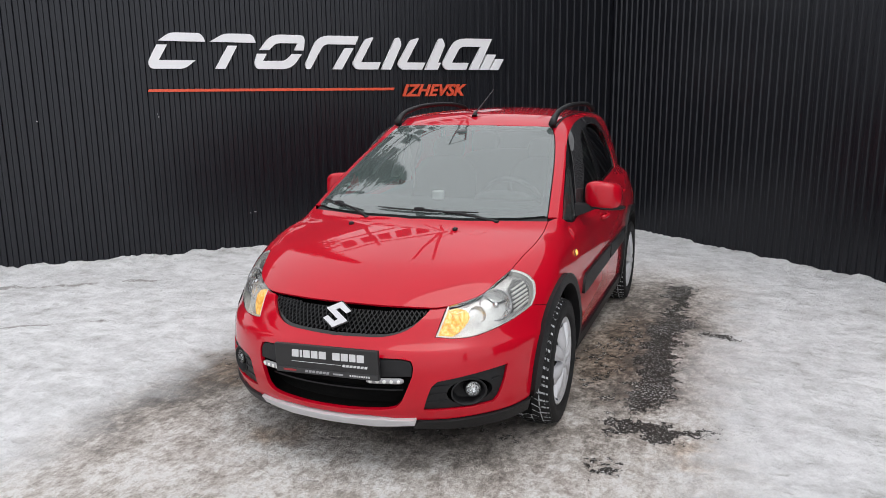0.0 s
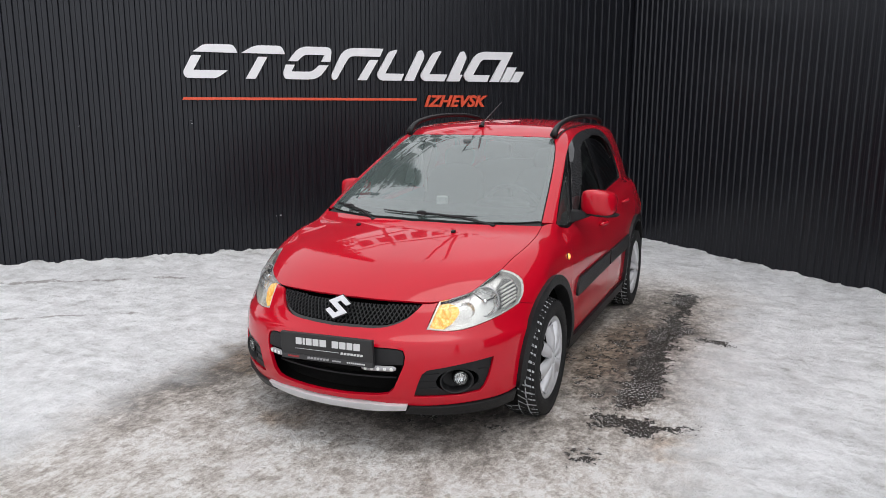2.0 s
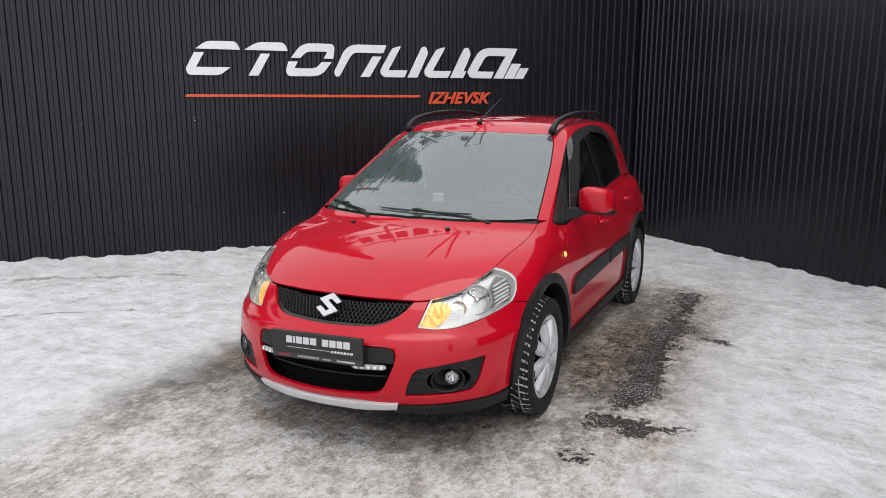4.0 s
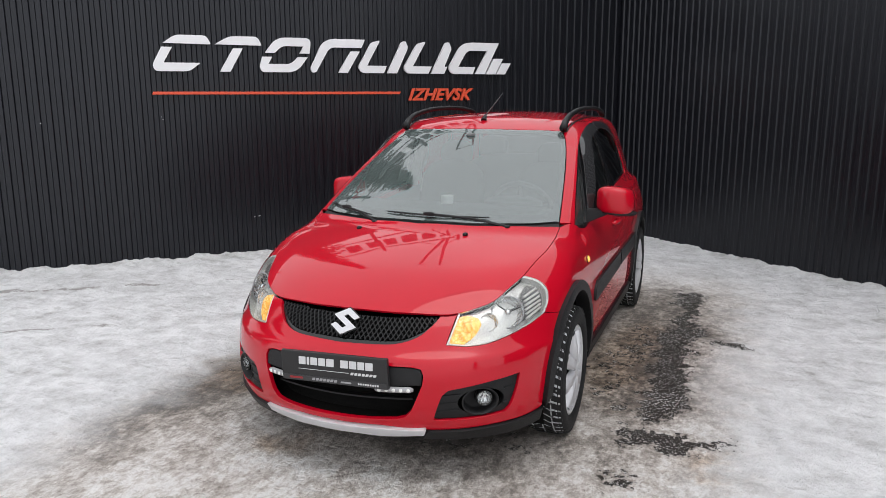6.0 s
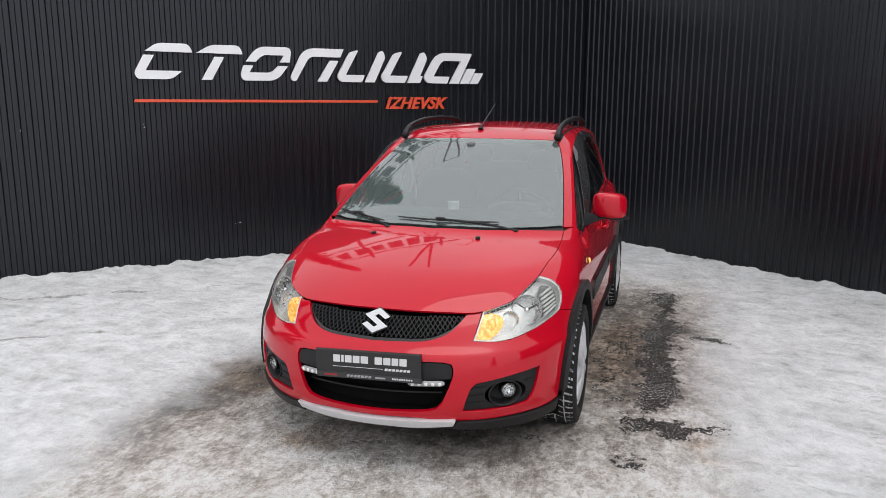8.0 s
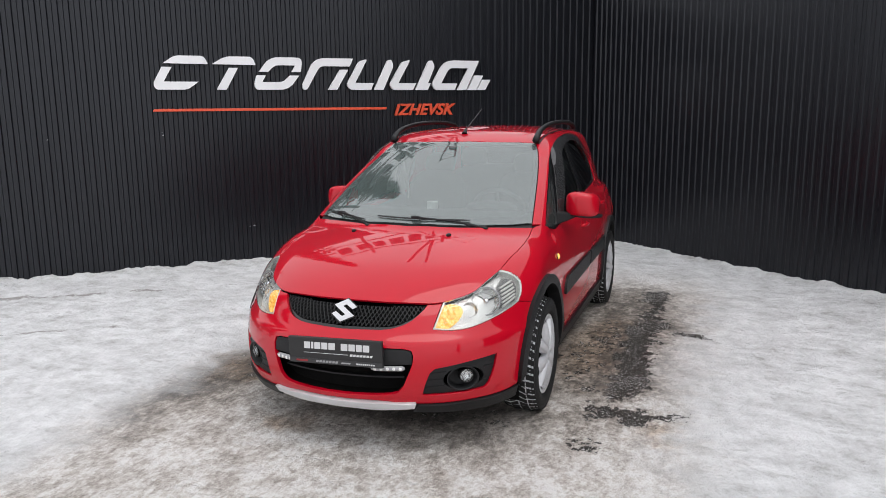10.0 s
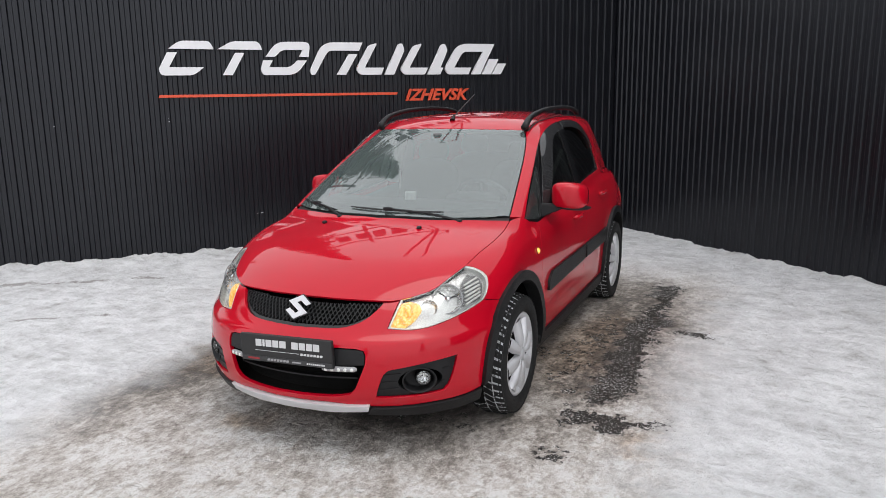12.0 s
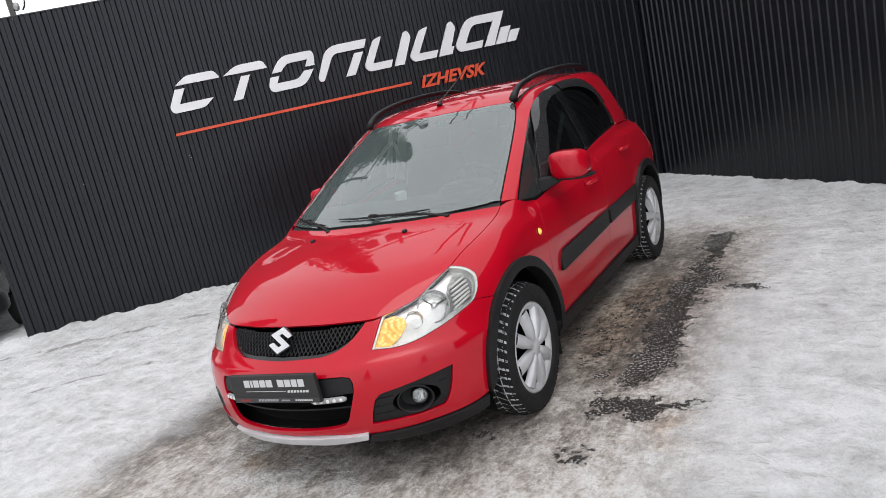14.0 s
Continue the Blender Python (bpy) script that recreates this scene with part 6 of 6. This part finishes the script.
def seat(x, y, wide):
    base = part("seat", soft_box(x, y, 0.58, wide, 0.26, 0.09, 4), CLOTH, car, "grey cloth car seat", smooth=True)
    back = soft_box(0, 0, 0, wide * 0.96, 0.07, 0.33, 3.6)
    part("backrest", moved(back, Matrix.Translation((x, y + 0.30, 0.90)) @ pose(0, 0, 0, -18)), CLOTH, base, smooth=True)
    for hx in ((x,) if wide < 0.4 else (x - 0.34, x + 0.34)):
        head = soft_box(0, 0, 0, 0.12, 0.045, 0.085, 3)
        part("headrest", moved(head, Matrix.Translation((hx, y + 0.43, 1.27)) @ pose(0, 0, 0, -14)), CLOTH, base, smooth=True)


PILLAR_TRIM = plain("light_grey_trim", (0.42, 0.43, 0.42), 0.7, vary=0.08)
for s in (LEFT, RIGHT):
    row = snap(np.array([(s * 0.76, 2.47, 1.04), (s * 0.72, 2.47, 1.18), (s * 0.66, 2.47, 1.33), (s * 0.61, 2.47, 1.45)]))
    row = row - slope(row) * 0.05
    part("pillar_trim", tube_bm([tuple(v) for v in row], [0.045, 0.04, 0.035, 0.03], 8), PILLAR_TRIM, car, "light grey inner pillar trim", smooth=True)
    belt = [(s * 0.66, 2.40, 1.30), (s * 0.60, 2.36, 1.1), (s * 0.56, 2.33, 0.85)]
    part("seat_belt", tube_bm(belt, 0.014, 6), PILLAR_TRIM, car, "light grey seat belt", smooth=True)
    edge = snap(np.array(bend((s * 0.54, 3.54, 1.44), (s * 0.60, 3.71, 1.25), (s * 0.665, 3.85, 1.085))))
    part("rear_window_seal", tube_bm([tuple(v) for v in edge[::2]], 0.016, 8), GLOSS_BLACK, car, "black edge of the rear window", smooth=True)
seat(0.36, 2.05, 0.25)
seat(-0.36, 2.05, 0.25)
seat(0.0, 2.85, 0.62)
part("sensor_housing", soft_box(0.0, 1.765, 1.43, 0.028, 0.03, 0.012, 3), CLOTH, car, smooth=True)

can = part("tin", lathe_bm([(0.0, 0.0), (0.033, 0.0), (0.034, 0.003), (0.034, 0.028), (0.035, 0.029), (0.035, 0.044), (0.032, 0.047), (0, 0.047)], 28, "z"), WHITE_LID)
can.matrix_world = car.matrix_world @ pose(0.015, 1.315, 1.0635)
tagged(can, "small round white plastic tin on the dashboard", "tin")


# ---- round the yard: trees, the lamps and sign frame above the wall, things beyond the wall's end ----
BARK = plain("spruce_bark", (0.07, 0.05, 0.04), 0.9, vary=0.3, scale=8, bumps=0.6)
NEEDLE = plain("spruce_needles", (0.018, 0.030, 0.018), 0.75, vary=0.4, scale=3)
rng = random.Random(5)


def spruce(x, y, tall, wide):
    """Tapered trunk, whorls of drooping boughs, each bough a fan of needle clumps."""
    root = tagged(new("spruce"), "tall dark green spruce tree with drooping boughs, out of direct view", "tree", "spruces round the yard")
    root.location = (x, y, 0)
    part("trunk", tube_bm([(0, 0, -0.2), (0.05, 0, tall * 0.5), (0, 0.03, tall)], [0.022 * tall, 0.012 * tall, 0.02], 8), BARK, root)
    verts, faces = [], []
    z = tall * 0.10
    while z < tall * 0.985:
        k = 1 - z / tall
        n = 9 if k > 0.4 else 7
        for i in range(n):
            a = 2 * math.pi * (i + rng.random() * 0.7) / n
            reach = wide * (k ** 0.8) * rng.uniform(0.75, 1.1) + 0.12
            out = Vector((math.cos(a), math.sin(a), 0))
            side = Vector((-math.sin(a), math.cos(a), 0))
            steps = max(4, int(reach / 0.16))
            for j in range(steps):
                t = (j + 0.6) / steps
                c = out * reach * t + Vector((0, 0, z - 0.42 * reach * t * t + 0.1 * reach * t))
                span = (0.36 * reach * (1 - t) + 0.07) * rng.uniform(0.7, 1.2)
                for sgn in (-1, 1):
                    tip = c + side * sgn * span + out * span * 0.5 + Vector((0, 0, -0.16 * span - rng.uniform(0, 0.08)))
                    b = len(verts)
                    w = 0.05 + 0.03 * rng.random()
                    verts.extend([c - out * w, c + out * w + Vector((0, 0, 0.02)), tip, c + Vector((0, 0, -0.09)) + side * sgn * span * 0.5])
                    faces.extend([(b, b + 1, b + 2), (b, b + 2, b + 3)])
        z += max(0.10, 0.034 * tall * (0.45 + 0.55 * k))
    ob = mesh_object("crown", verts, faces, NEEDLE, root)
    tagged(ob, kind="stuff")


# two spruces known from their reflection in windscreen and hood
spruce(1.0, 12.6, 11.0, 1.75)
spruce(-5.2, 9.6, 9.1, 1.7)
# unseen spruces, added to darken reflections and close the horizon
spruce(-12.0, 12.0, 12.0, 2.4)
spruce(-13.5, -4.0, 11.0, 2.3)
spruce(-16.0, -27.0, 12.0, 2.4)
spruce(9.5, -36.0, 13.0, 2.6)

# sign frame and lamp arms standing above the wall
frame_thing = tagged(new("roof_sign_frame"), "dark steel frame standing above the wall", "sign frame")
frame_thing.location = (0, 8.75, -0.5)
for x in (0.6, 2.2, 3.8, 5.4):
    part("post", tube_bm([(x, 0, 0.3), (x, 0, 5.3)], 0.035, 8), FLASHING, frame_thing)
for z in (4.25, 5.05):
    part("rail", tube_bm([(0.5, -0.03, z), (5.6, -0.03, z)], 0.03, 8), FLASHING, frame_thing)
for i, x in enumerate((1.55, 1.95, 2.3, 2.65, 3.05, 3.4)):
    part("letter_plate", box_bm(x, x + (0.26, 0.30, 0.24, 0.30, 0.26, 0.28)[i], -0.10, -0.05, 4.42, 4.86, 0.02), FLASHING, frame_thing)
zig = [(x, 0.02, 5.05 + (0.55 if k % 2 else 0.0)) for k, x in enumerate((3.0, 3.45, 3.9, 4.35, 4.8, 5.3))]
part("zigzag_bar", tube_bm(zig, 0.014, 6), FLASHING, frame_thing)
part("brace", tube_bm([(3.55, 0, 5.05), (2.75, 0, 6.9), (3.25, 0, 7.3), (3.6, 0, 5.05)], 0.035, 8), FLASHING, frame_thing)

# bracket and cable on the wall's top near its end
hook = tagged(new("cable_bracket"), "dark steel bracket with a black cable on the wall top", "bracket")
hook.location = (-0.86, WALL_Y + 0.03, WALL_TOP + 0.02)
part("upright", box_bm(-0.025, 0.025, -0.02, 0.02, -0.05, 0.42, 0.006), DARK_STEEL, hook)
part("cable", tube_bm(bend((0.01, -0.02, 0.34), (0.10, -0.03, 0.22), (0.14, -0.03, 0.10), (0.10, -0.02, 0.03), (0.05, 0.0, 0.01), step=0.03), 0.008, 6), RUBBER, hook)
part("insulator", soft_box(0.05, -0.01, 0.07, 0.03, 0.025, 0.04, 2.5, 12, 8), STEEL, hook, smooth=True)

# dark car parked beyond the wall's end
other = tagged(new("parked_car"), "black car parked beyond the end of the wall", "car")
other.matrix_world = pose(-2.80, 10.65, 0, 0, 0, -88)
part("body", soft_box(0, 0, 0.62, 2.15, 0.86, 0.36, 4.5), GLOSS_BLACK, other, smooth=True)
part("cabin", soft_box(-0.2, 0, 1.10, 1.35, 0.70, 0.36, 3.2), GLOSS_BLACK, other, smooth=True)
part("bumper", soft_box(2.02, 0, 0.42, 0.16, 0.84, 0.17, 4), BLACK, other, smooth=True)
part("headlamp", soft_box(2.02, -0.62, 0.72, 0.10, 0.17, 0.07, 3), LAMP_GREY, other, "clear headlamp", smooth=True)
for wx in (-1.3, 1.3):
    for wy in (-0.76, 0.76):
        w = part("wheel", moved(lathe_bm([(0.2, 0.08), (0.27, 0.1), (0.315, 0.08), (0.32, 0), (0.315, -0.08), (0.27, -0.1), (0.2, -0.08)], 32, "y"), Matrix.Translation((wx, wy, 0.315))), RUBBER, other, "black tyre", smooth=True)
        part("rim", moved(lathe_bm([(0.0, -0.06), (0.2, -0.075), (0.21, 0.0), (0.2, 0.075), (0.0, 0.06)], 24, "y"), Matrix.Translation((wx, wy, 0.315))), STEEL, w)
